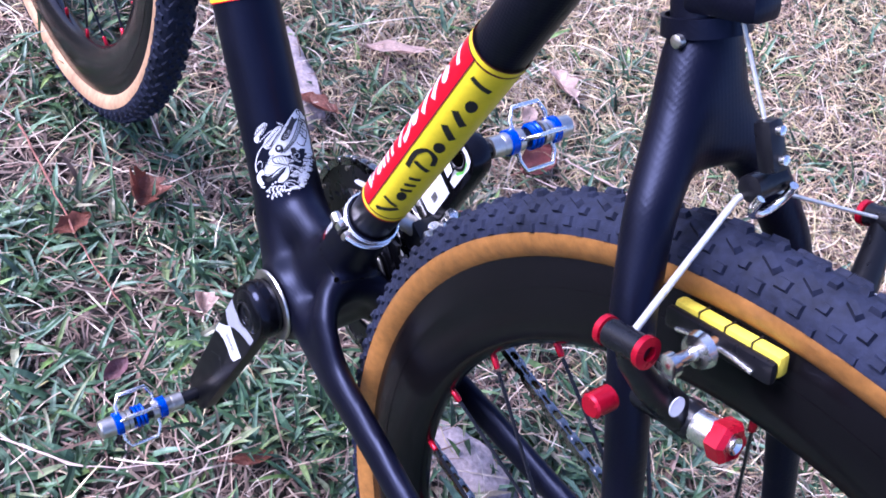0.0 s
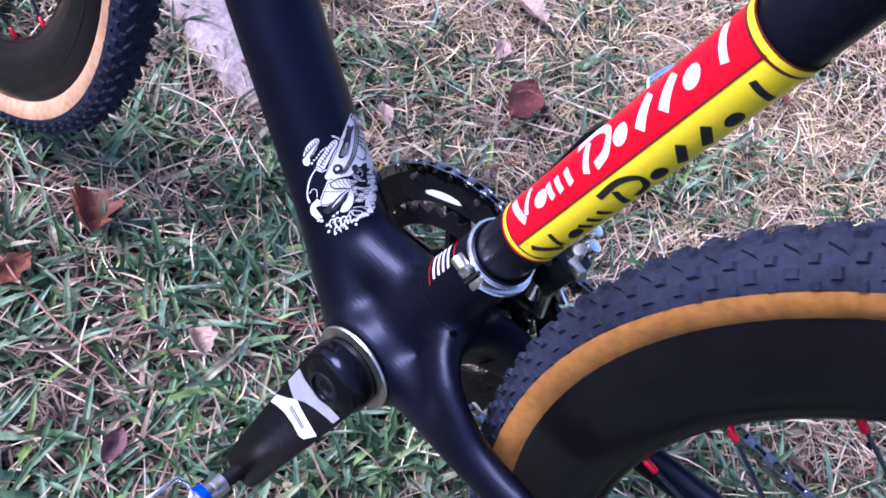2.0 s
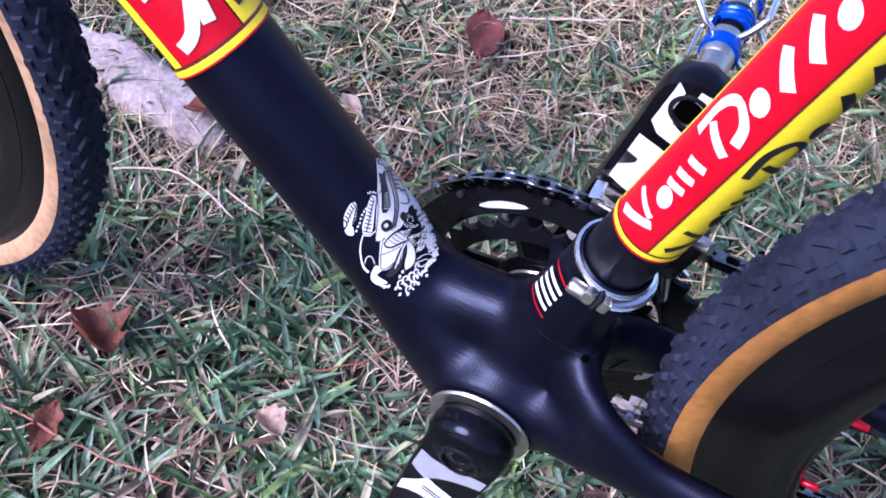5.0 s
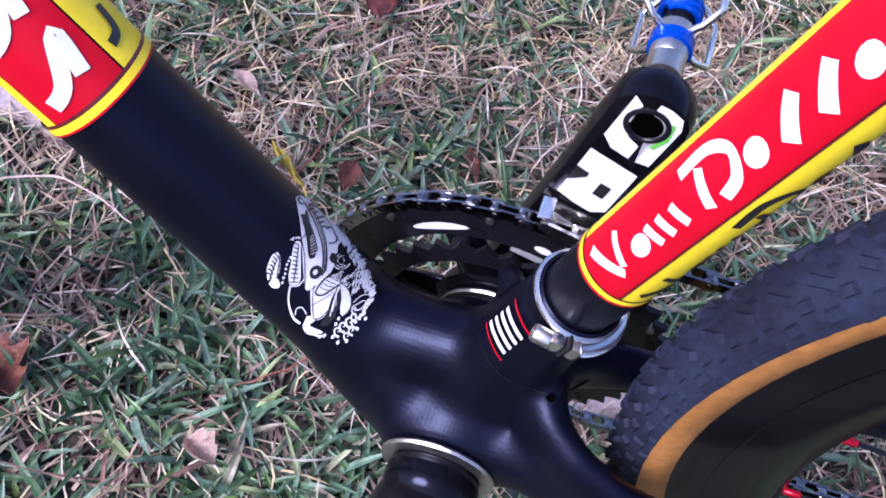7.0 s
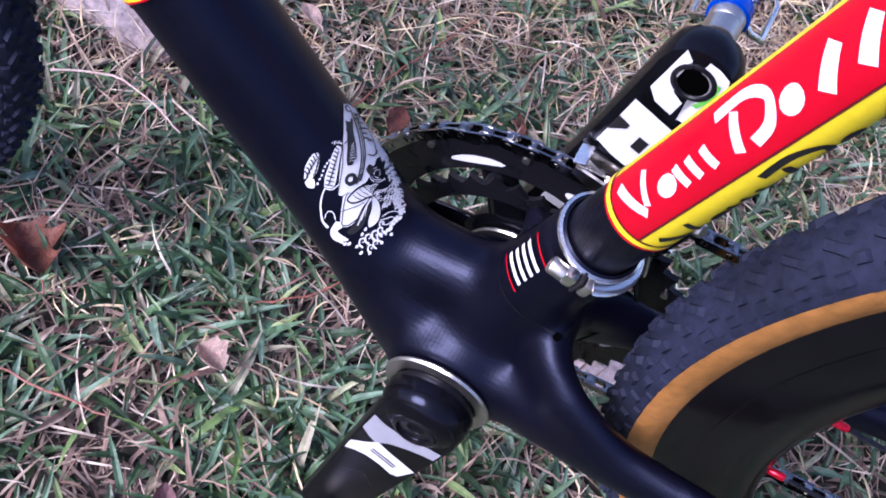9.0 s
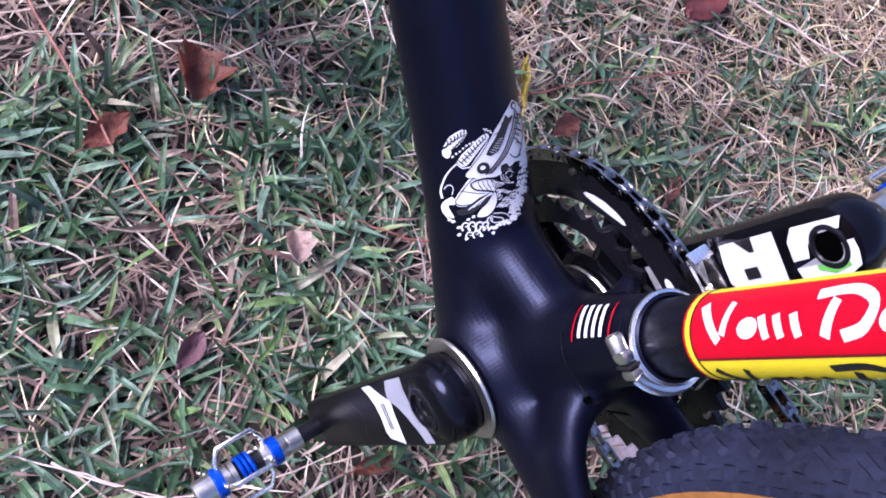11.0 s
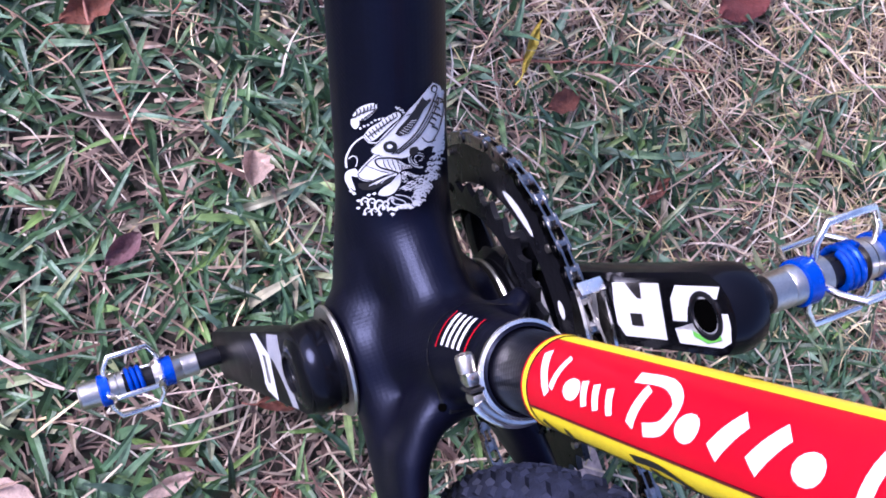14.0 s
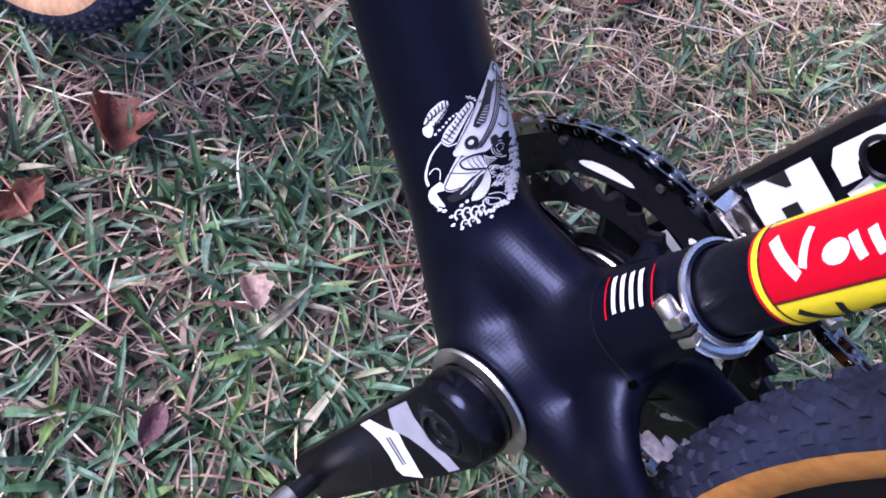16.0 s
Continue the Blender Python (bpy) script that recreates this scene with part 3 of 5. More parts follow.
def make_frame():
    bm = sweep([DOWN.axis(s) for s in (-0.02, 0.03, 0.055, 0.08, 0.2, 0.4, 0.615)], [0.035, 0.0308, 0.0284, 0.0275, 0.0263, 0.0252, 0.0232], 32)
    sweep([BB - X * 0.0425, BB - X * 0.02, BB + X * 0.02, BB + X * 0.0425], [0.0315, 0.0365, 0.0365, 0.0315], 32, bm=bm)
    sweep([SEAT.axis(s) for s in (0.0, 0.03, 0.055, 0.078, 0.126)], [0.036, 0.0308, 0.0252, 0.0221, 0.0203], 28, bm=bm)
    sweep([SEAT.axis(0.05), BB + Vector((0, 0.014, 0.046)), DOWN.axis(0.05)], [0.018, 0.02, 0.022], 24, bm=bm)
    # the drive side stay runs closer in, clear of the chainrings
    for sx, stay in ((-1, ((0.020, 0.0, 0.282), (0.0335, -0.04, 0.297), (0.0415, -0.08, 0.308), (0.0455, -0.14, 0.315), (0.055, -0.27, 0.327), (0.066, -0.418, 0.348))),
                     (1, ((0.014, 0.0, 0.282), (0.0205, -0.04, 0.302), (0.0275, -0.08, 0.314), (0.0365, -0.14, 0.317), (0.0515, -0.27, 0.328), (0.066, -0.418, 0.348)))):
        sweep([(sx * x, y, z) for x, y, z in stay],
              [(0.016, 0.024), (0.0116 if sx < 0 else 0.008, 0.021), (0.0107 if sx < 0 else 0.0068, 0.019), (0.0100 if sx < 0 else 0.0075, 0.0165), (0.0095, 0.0125), (0.008, 0.012)], 20, up=(0, 0, 1), bm=bm)
        sweep([(sx * x - (y + 0.415) * (0.07 if sx > 0 else 0.0), y, z) for x, y, z in ((0.066, -0.415, 0.352), (0.064, -0.345, 0.475), (0.0605, -0.285, 0.58), (0.056, -0.252, 0.628), (0.042, -0.228, 0.656), (0.020, -0.206, 0.678), (0.005, -0.186, 0.7))],
              [0.0085, 0.010, 0.0112, 0.0116, 0.0125, 0.014, 0.0145], 18, bm=bm)
    sweep([(0, -0.222, 0.664), (0, -0.205, 0.682), (0, -0.178, 0.712), (0, -0.152, 0.748), (0, -0.126, 0.79)], [(0.02, 0.008), (0.021, 0.012), (0.0145, 0.0155), (0.0140, 0.0150), (0.0140, 0.015)], 22, up=(0, -0.8, 0.6), bm=bm)
    # moulded arch between the stays, ahead of the tyre
    sweep([(-0.042, -0.097, 0.313), (-0.0405, -0.076, 0.319), (-0.036, -0.055, 0.326), (-0.024, -0.0385, 0.331), (-0.005, -0.0325, 0.333), (0.011, -0.0385, 0.332), (0.0205, -0.055, 0.328), (0.0265, -0.076, 0.322), (0.0305, -0.097, 0.317)],
          [(0.0085, 0.014), (0.009, 0.016), (0.0098, 0.018), (0.0115, 0.02), (0.0130, 0.02), (0.0105, 0.02), (0.0075, 0.018), (0.0068, 0.016), (0.0062, 0.014)], 20, up=(0, 0, 1), bm=bm)
    # moulded tab for the front derailleur, and fullness round the shell
    sweep([SEAT.axis(0.072), (0.016, -0.012, 0.3515), (0.029, -0.004, 0.3525), (0.037, 0.002, 0.3515)], [0.016, 0.0105, 0.0085, 0.007], 18, bm=bm)
    for x in (-0.015, 0.013):
        sweep([DOWN.axis(0.045) + X * x * 0.35, BB + Vector((x, 0.008, 0.006)), BB + Vector((x, -0.020, 0.012)), (x * 1.6, -0.034, 0.300)], [0.022, 0.0225, 0.0195, 0.012], 22, bm=bm)
    sweep([(-0.02, -0.024, 0.31), (0.014, -0.024, 0.31)], [(0.017, 0.028)] * 2, 20, up=(0, 0, 1), bm=bm)
    ob = part("frame", bm, CARBON, bike, "matt black carbon frame with moulded joints")
    r = ob.modifiers.new("fuse", "REMESH")
    r.mode, r.voxel_size, r.use_smooth_shade = "VOXEL", 0.0022, True
    s = ob.modifiers.new("fillet", "SMOOTH")
    s.factor, s.iterations = 0.5, 90
    return ob


def make_seat_tube(frame):
    t = SEAT
    tube = part("seat_tube", sweep([t.axis(s) for s in (0.11, 0.2, 0.35, 0.53)], 0.0166, 36), CARBON_WEAVE, bike, "black woven carbon seat tube")
    s0, s1 = 0.1625, 0.343
    red = t.patch(s0 + 0.004, s1 - 0.004, -6, 88, 0.0005, 2, 20)
    t.patch(s0 + 0.004, s1 - 0.004, -176, -117, 0.0005, 2, 12, bm=red)
    t.patch(s0 + 0.004, s1 - 0.004, 113, 180, 0.0005, 2, 12, bm=red)
    part("red_panel", red, RED, tube, "glossy red painted panel")
    yel = t.patch(s0 + 0.004, s1 - 0.004, -115, -8, 0.0005, 2, 20)
    t.patch(s0 + 0.004, s1 - 0.004, 88.5, 112.5, 0.0005, 2, 5, bm=yel)
    part("yellow_panel", yel, YELLOW, tube, "glossy yellow painted panel")
    for a, b, mat, name in ((s0 - 0.0008, s0 + 0.0004, RED, "red_line"), (s0 + 0.0005, s0 + 0.0032, YELLOW, "yellow_line"), (s0 + 0.0032, s0 + 0.0042, MAROON, "dark_line"),
                            (s1 - 0.006, s1 - 0.0046, MAROON, "dark_line"), (s1 - 0.0045, s1 - 0.0012, YELLOW, "yellow_line"), (s1 - 0.0011, s1, MAROON, "dark_line")):
        part(name, t.patch(a, b, -180, 180, 0.0008, 1, 48), mat, tube)
    line = t.patch(s0 + 0.004, s1 - 0.004, -8.4, -5.6, 0.0009, 2, 2)
    t.patch(s0 + 0.004, s1 - 0.004, -117.5, -114.5, 0.0009, 2, 2, bm=line)
    part("dark_line", line, MAROON, tube)
    word_shapes(t, 0.1695, 0.166, 0.0115, 0.0160, 0.0009, WHITE, tube, "white_mark")
    word_shapes(t, 0.1695, 0.166, -0.0130, 0.0140, 0.0009, INK, tube, "black_mark")
    part("red_mark", t.blob(oval(0.462, 0.006, 0.016, 0.006, 16), 0.0008), RED, tube)
    for k in range(3):
        part("white_bar", t.stroke([(0.418 + 0.005 * k, 0.001), (0.419 + 0.005 * k, 0.008)], 0.0026, 0.0008), WHITE, tube)
    return tube


def word_shapes(t, s0, length, h, size, off, mat, parent, name, flip=1):
    """A row of plain slanted strokes and ovals, the size of a painted word."""
    k = length / 0.163

    def st(line, w):
        part(name, t.stroke([(s0 + a * k, h + flip * (b * size)) for a, b in line], w, off), mat, parent)

    def spot(a, b, ra, rb, lean=0.0):
        part(name, t.blob([(s0 + k * (a + ra * math.cos(q * 0.449) + lean * math.sin(q * 0.449)), h + flip * size * (b + rb * math.sin(q * 0.449))) for q in range(14)], off), mat, parent)
    wide = 0.0037 if mat is WHITE else 0.0030
    st([(0.003, 0.44), (0.012, -0.44)], wide * 1.15)
    st([(0.0145, -0.30), (0.019, 0.44)], wide * 0.85)
    spot(0.028, -0.18, 0.0052, 0.23, 0.001)
    for c in (0.036, 0.043, 0.051):
        st([(c - 0.001, 0.06), (c + 0.001, -0.42)], wide)
    st([(0.059, 0.42), (0.074, 0.47), (0.083, 0.15), (0.079, -0.30), (0.070, -0.45)], wide * 1.05)
    st([(0.068, 0.28), (0.063, -0.46)], wide * 1.1)
    for c in (0.090, 0.135):
        spot(c, -0.18, 0.0050, 0.26, 0.0012)
    for c in (0.104, 0.119):
        st([(c + 0.007, 0.24), (c - 0.003, -0.42)], wide * 1.45)
    st([(0.155, 0.48), (0.151, -0.44)], wide * 1.1)


def make_down_panel(frame):
    t = Tube(DOWN.foot, 47.1, 0.0272, -0.0072)
    t.hull = HULL
    s0, s1 = 0.209, 0.42
    part("red_panel", t.patch(s0 + 0.006, s1, -81, 0, 0.0008, 6, 16), RED, frame, "glossy red painted panel on the down tube")
    yel = t.patch(s0 + 0.006, s1, -140, -83, 0.0008, 6, 12)
    t.patch(s0 + 0.006, s1, 1, 16, 0.0008, 6, 4, bm=yel)
    part("yellow_panel", yel, YELLOW, frame, "glossy yellow painted panel on the down tube")
    for a, b, mat, name in ((s0, s0 + 0.001, RED, "red_line"), (s0 + 0.001, s0 + 0.0045, YELLOW, "yellow_line"), (s0 + 0.0045, s0 + 0.0062, MAROON, "dark_line")):
        part(name, t.patch(a, b, -180, 180, 0.0011, 1, 48), mat, frame)
    for c in (0.222, 0.25, 0.275):
        part("white_mark", t.stroke([(c, -0.008), (c + 0.004, -0.018), (c + 0.02, -0.03), (c + 0.003, -0.027)], 0.0065, 0.0014), WHITE, frame)
        part("black_mark", t.stroke([(c + 0.002, -0.043), (c + 0.004, -0.05), (c + 0.014, -0.053)], 0.004, 0.0014), INK, frame)


def make_decal(frame):
    """A black and white printed motif: a leaning white drop with dark panes, rings, spray and curls."""
    t = Tube(DOWN.foot, 47.1, 0.0276, -0.006)
    t.hull = HULL
    at_x, at_phi = (675, 685, 700, 720, 740, 760, 780, 800, 820, 835, 850, 858), (-13, -22, -33, -45.5, -56.5, -67, -78, -89, -101, -111.5, -125, -135)
    white, black = bmesh.new(), bmesh.new()

    def place(u, v, off):
        x, y = 660 + u / 3, 30 + v / 3
        s = 0.1391 - 0.000249 * y - 9.1e-8 * y * y - (6.8e-7 + 1.8e-9 * y) * (x - 760) ** 2
        return t.skin(s, float(np.interp(x, at_x, at_phi)), off)

    def shape(pts, mat, off):
        bm = bmesh.new()
        f = bm.faces.new([bm.verts.new((u, v, 0)) for u, v in pts])
        bmesh.ops.triangulate(bm, faces=[f])
        for _ in range(3):
            bmesh.ops.subdivide_edges(bm, edges=[e for e in bm.edges if e.calc_length() > 45], cuts=1)
            bmesh.ops.triangulate(bm, faces=bm.faces)
        for w in bm.verts:
            w.co = place(w.co.x, w.co.y, off)
        me = bpy.data.meshes.new("tmp")
        bm.to_mesh(me)
        bm.free()
        mat.from_mesh(me)
        bpy.data.meshes.remove(me)

    def soft(pts, mat, off):
        """A shape with a rounded outline."""
        line = smooth_line([Vector((u, v, 0)) for u, v in list(pts) + [pts[0]]], 4)[:-1]
        shape([(p.x, p.y) for p in line], mat, off)

    def stroke(pts, width, mat, off, thin=1.0):
        line = smooth_line([Vector((u, v, 0)) for u, v in pts], 4)
        prev = None
        for k, p in enumerate(line):
            d = (line[min(k + 1, len(line) - 1)] - line[max(k - 1, 0)]).normalized()
            w = width / 2 * (1 + (thin - 1) * k / (len(line) - 1))
            row = [mat.verts.new(place(p.x - d.y * w * q, p.y + d.x * w * q, off)) for q in (-1, 1)]
            if prev:
                mat.faces.new((prev[0], row[0], row[1], prev[1]))
            prev = row

    def disc(u, v, ra, rb, mat, off):
        shape([(u + ra * math.cos(k * 0.5236), v + rb * math.sin(k * 0.5236)) for k in range(12)], mat, off)

    low, mid, top = 0.0005, 0.0008, 0.0011
    rnd = random.Random(4)
    # long pointed body
    soft([(535, 56), (500, 95), (440, 165), (380, 230), (310, 300), (250, 360), (200, 420), (250, 450), (330, 470), (400, 455), (450, 400), (500, 330), (545, 250), (570, 160), (575, 90)], white, low)
    shape([(478, 130), (440, 190), (395, 250), (345, 305), (330, 332), (352, 346), (400, 330), (440, 275), (485, 195), (522, 150), (520, 138), (495, 150)], black, mid)
    disc(538, 88, 17, 22, black, mid)
    disc(536, 90, 9, 13, white, top)
    disc(302, 402, 38, 33, black, mid)
    disc(300, 398, 15, 12, white, top)
    for k in range(7):
        stroke([(352 + 10 * k, 318 - 10 * k), (388 + 9 * k, 338 - 14 * k)], 3, white, top)
    for dx, w in ((0, 8), (16, 5), (30, 7)):
        stroke([(548 + dx * 0.5, 110 + dx), (505 + dx, 215), (440 + dx, 325), (372 + dx, 395), (310 + dx, 442)], w, black, mid)
    stroke([(395, 205), (330, 290), (270, 350), (205, 405)], 5, black, mid)
    stroke([(390, 230), (430, 215), (450, 170)], 5, black, mid)
    # right flank: broken panels between dark joints
    soft([(560, 110), (590, 115), (604, 190), (600, 290), (575, 400), (545, 400), (500, 400), (470, 420), (440, 410), (480, 350), (530, 280), (556, 190)], white, low)
    for u, v in ((545, 165), (552, 195), (540, 225), (530, 250), (520, 275), (556, 235), (566, 150), (536, 300), (580, 175)):
        stroke([(u - 14, v - 10), (u + 4, v - 2), (u + 16, v + 12)], 9, black, mid)
    stroke([(590, 130), (584, 220), (560, 310), (520, 380)], 6, black, mid)
    stroke([(470, 350), (500, 375), (540, 365)], 7, black, mid)
    soft([(405, 410), (440, 400), (450, 425), (425, 450), (400, 440)], black, mid)
    # square nose
    soft([(215, 440), (160, 490), (122, 535), (135, 570), (185, 585), (260, 560), (345, 545), (352, 515), (330, 478), (270, 462)], white, low)
    stroke([(245, 440), (190, 475), (140, 525), (126, 545), (150, 570), (200, 580)], 5, black, mid)
    stroke([(160, 490), (240, 530), (290, 545)], 3.5, black, mid)
    stroke([(350, 470), (290, 462), (230, 464), (222, 485), (250, 515), (340, 545)], 9, black, mid)
    stroke([(360, 462), (290, 452), (225, 458), (210, 480)], 5, white, top)
    for k in range(4):
        stroke([(262 + 24 * k, 472), (268 + 24 * k, 500), (290 + 20 * k, 532)], 4, black, mid)
    shape([(122, 590), (180, 588), (320, 545), (345, 548), (300, 592), (205, 632), (150, 628), (128, 612)], black, mid)
    for k in range(3):
        stroke([(185 + 30 * k, 606 - 4 * k), (250 + 20 * k, 578 - 6 * k), (330, 548 + 4 * k)], 6 - k, white, top)
    soft([(345, 545), (355, 585), (335, 635), (285, 672), (228, 662), (250, 630), (300, 600)], white, low)
    stroke([(352, 560), (350, 600), (322, 648), (280, 674)], 4, black, top)
    soft([(112, 508), (72, 520), (54, 548), (60, 590), (95, 622), (108, 625), (95, 580), (90, 550), (122, 555), (125, 530)], white, low)
    # bowed hoop with a dark window behind the nose
    stroke([(66, 505), (64, 460), (85, 410), (120, 365), (165, 338)], 11, white, low, 0.7)
    stroke([(78, 455), (105, 440), (125, 460), (115, 500)], 5, white, low)
    stroke([(165, 340), (190, 372), (235, 378)], 6, white, low)
    # round cap and ribbed stack
    soft([(104, 240), (130, 236), (148, 258), (136, 288), (118, 292), (102, 268)], white, low)
    soft([(112, 222), (150, 180), (212, 160), (242, 172), (232, 205), (196, 236), (160, 252), (128, 236)], white, low)
    for k in range(6):
        stroke([(128 + 20 * k, 232 - 9 * k), (140 + 18 * k, 206 - 7 * k), (132 + 20 * k, 190 - 6 * k)], 7, black, mid)
        stroke([(150 + 16 * k, 262 - 11 * k), (166 + 16 * k, 236 - 10 * k)], 6, black, mid)
    stroke([(118, 228), (170, 206), (236, 190)], 5, black, mid)
    for k in range(7):
        disc(150 + 20 * k, 296 - 9 * k + rnd.uniform(-6, 6), 7, 6, white, low)
    soft([(166, 330), (196, 296), (248, 268), (300, 234), (346, 214), (362, 238), (322, 276), (270, 322), (216, 364), (188, 362)], white, low)
    for k in range(10):
        stroke([(176 + 18 * k, 322 - 12 * k), (190 + 17 * k, 342 - 12 * k), (206 + 15 * k, 362 - 14 * k)], 7, black, mid, 0.7)
    stroke([(186, 340), (250, 300), (340, 240)], 6, black, mid)
    for k in range(12):
        disc(345 + rnd.uniform(-8, 36), 205 + rnd.uniform(-20, 18), rnd.uniform(3, 6), rnd.uniform(3, 5), white, low)
    # spinning wheel: broken rings
    for r0, w in ((58, 8), (44, 6), (28, 6), (14, 5)):
        for q in range(3):
            a0 = rnd.uniform(0, 6.28)
            stroke([(455 + r0 * math.cos(a0 + 0.3 * k), 470 + 0.78 * r0 * math.sin(a0 + 0.3 * k)) for k in range(5)], w, white, low, 0.4)
    for k in range(8):
        stroke([(345 + 8 * k, 480 + 5 * k), (352 + 7 * k, 505), (350 + 9 * k, 540 - 3 * k)], 5, white, low, 0.5)
    # smoke down the right side and along the foot
    for k in range(150):
        f = rnd.random()
        u = 585 - 30 * f - 130 * f * f + rnd.gauss(0, 16) - 20 * (1 - f)
        v = 370 + 330 * f + rnd.uniform(-24, 20)
        q = rnd.uniform(7, 14)
        stroke([(u - q, v + q * 0.4), (u - q * 0.2, v - q * 0.6), (u + q * 0.8, v - q * 0.2), (u + q, v + q * 0.6)], rnd.uniform(5, 10), white, low, 0.5)
    for k in range(60):
        u, v = rnd.uniform(350, 480), rnd.uniform(545, 650)
        stroke([(u - 16, v + 3), (u, v - 4), (u + 16, v + 5)], rnd.uniform(4, 8), white, low, 0.3)
    for k in range(46):
        f = rnd.random()
        disc(270 + 190 * f, 745 - 40 * f * f + rnd.uniform(-14, 10), rnd.uniform(5, 11), rnd.uniform(4, 8), white, low)
    stroke([(295, 680), (310, 715), (360, 722), (368, 705), (330, 690), (300, 676)], 5, white, low)
    stroke([(320, 668), (380, 678), (412, 705), (395, 728)], 5, white, low)
    # curling tongues under the nose
    for u, v, q in ((150, 690, 1.0), (185, 700, 1.1), (225, 715, 1.2), (262, 720, 1.0), (165, 745, 0.9), (200, 750, 0.9), (240, 740, 1.0), (290, 700, 0.9)):
        stroke([(u - 8 * q, v + 22 * q), (u - 14 * q, v), (u + 2 * q, v - 18 * q), (u + 22 * q, v - 8 * q), (u + 14 * q, v + 6 * q), (u + 4 * q, v)], 11 * q, white, low, 0.35)
    for u, v in ((120, 685), (118, 725), (152, 760), (232, 768), (300, 770), (82, 630), (98, 645), (175, 660), (205, 655)):
        soft([(u - 11, v), (u, v - 8), (u + 12, v - 2), (u + 2, v + 8)], white, low)
    stroke([(70, 600), (85, 630), (110, 650)], 9, white, low, 0.4)
    part("white_print", white, WHITE, frame, "white line print of a pointed motif with curls")
    part("black_print", black, INK, frame)


frame_part = make_frame()
bpy.context.view_layer.update()
HULL = BVHTree.FromObject(frame_part, bpy.context.evaluated_depsgraph_get())
make_seat_tube(frame_part)
make_down_panel(frame_part)
make_decal(frame_part)


def make_socket():
    """The moulded socket's seam, small print and the clamp round the seat tube."""
    t = Tube(SEAT.foot, 104.63, 0.0216)
    t.hull = HULL
    part("seam", t.patch(0.0765, 0.0775, -180, 180, 0.0004, 1, 40), BLACK, frame_part)
    for k in range(4):
        n0 = t.stroke([(0.092 + 0.0055 * k, 0.0115), (0.0915 + 0.0055 * k, 0.0195), (0.089 + 0.0055 * k, 0.028)], 0.0025, 0.0011)
        part("white_bar", n0, WHITE, frame_part)
    for s in (0.0865, 0.1145):
        part("red_line", t.stroke([(s, 0.010), (s, 0.019), (s - 0.002, 0.029)], 0.0009, 0.0011), RED, frame_part)
    clamp = part("seat_clamp", lathe([(0.0, 0.0188), (0.0, 0.0202), (0.0075, 0.0199), (0.0100, 0.0176), (0.004, 0.0165)], SEAT.axis(0.1225), SEAT.u, 40, closed=True), CARBON, bike, "black clamp band with polished edge")
    part("polished_edge", lathe([(0.0, 0.0186), (0.0003, 0.0203), (0.0012, 0.0207), (0.0024, 0.0204), (0.0030, 0.0190)], SEAT.axis(0.1288), SEAT.u, 48, closed=True), SILVER, clamp, "bright polished steel band")
    part("clamp_ear", block((0.009, 0.006, 0.0075), axes(SEAT.skin(0.1265, 8, 0.0052), SEAT.u, X), 0.002), SILVER, clamp)
    part("clamp_ear", block((0.009, 0.005, 0.0075), axes(SEAT.skin(0.1265, -14, 0.0050), SEAT.u, X), 0.002), SATIN, clamp)
    part("clamp_gap", block((0.010, 0.0016, 0.006), axes(SEAT.skin(0.1268, -3, 0.0056), SEAT.u, X), 0.0003), INK, clamp)
    at = SEAT.skin(0.1262, 17, 0.0068)
    part("clamp_bolt", lathe([(0, 0.001), (0, 0.0039), (0.006, 0.0039), (0.007, 0.0033), (0.007, 0.0022), (0.004, 0.002)], at - SEAT.f * 0.001, SEAT.f, 18), SATIN, clamp, "socket head bolt")
    part("band_tail", sweep([SEAT.skin(0.1300, p, 0.0062 - 0.00003 * abs(p + 16)) for p in range(-16, -112, -6)], [(0.0034 * (1 - k / 16) ** 0.7 + 0.0003, 0.0011) for k in range(16)], 10, up=SEAT.u), SILVER, clamp, "bright curved band")
    for x, y in ((-0.020, -0.037), (0.010, -0.036)):
        hole, nor, _, _ = HULL.ray_cast(Vector((x, y, 0.5)), Vector((0, 0, -1)))
        # shallow disc on the skin, the hole's darkness painted on
        part("cable_port", lathe([(0.0002, 0.0021), (0.0005, 0.0018), (0.0004, 0.0001)], hole, nor, 14), HOLE_SHADE, frame_part)


make_socket()


def bottom_bracket():
    cup = part("bearing_ring", lathe([(0, 0.0215), (0, 0.0285), (0.0012, 0.0292), (0.0026, 0.0285), (0.003, 0.0225)], BB - X * 0.0425, -X, 56, closed=True), SATIN, bike, "satin aluminium bearing ring")
    part("bearing_ring", lathe([(0, 0.0215), (0, 0.0285), (0.0012, 0.0292), (0.0026, 0.0285), (0.003, 0.0225)], BB + X * 0.0425, X, 56, closed=True), SATIN, bike)
    part("spindle_cover", lathe([(-0.004, 0.021), (0.006, 0.0215)], BB - X * 0.043, -X, 32), BLACK, cup)


bottom_bracket()
CRANK = Vector((0, 0.0337, -0.1692)) / 0.1725


def arm_outline(w0, w1, length, e0, e1, waist=0.0):
    out = []
    for k in range(9):
        a = math.pi / 2 + math.pi * k / 8
        out.append((e0 * math.cos(a), w0 * math.sin(a)))
    for k in range(1, 8):
        t = k / 8
        out.append((length * t, -(w0 + (w1 - w0) * t - waist * math.sin(math.pi * t))))
    for k in range(9):
        a = -math.pi / 2 + math.pi * k / 8
        out.append((length + e1 * math.cos(a), w1 * math.sin(a)))
    for k in range(7, 0, -1):
        t = k / 8
        out.append((length * t, w0 + (w1 - w0) * t - waist * math.sin(math.pi * t)))
    return out


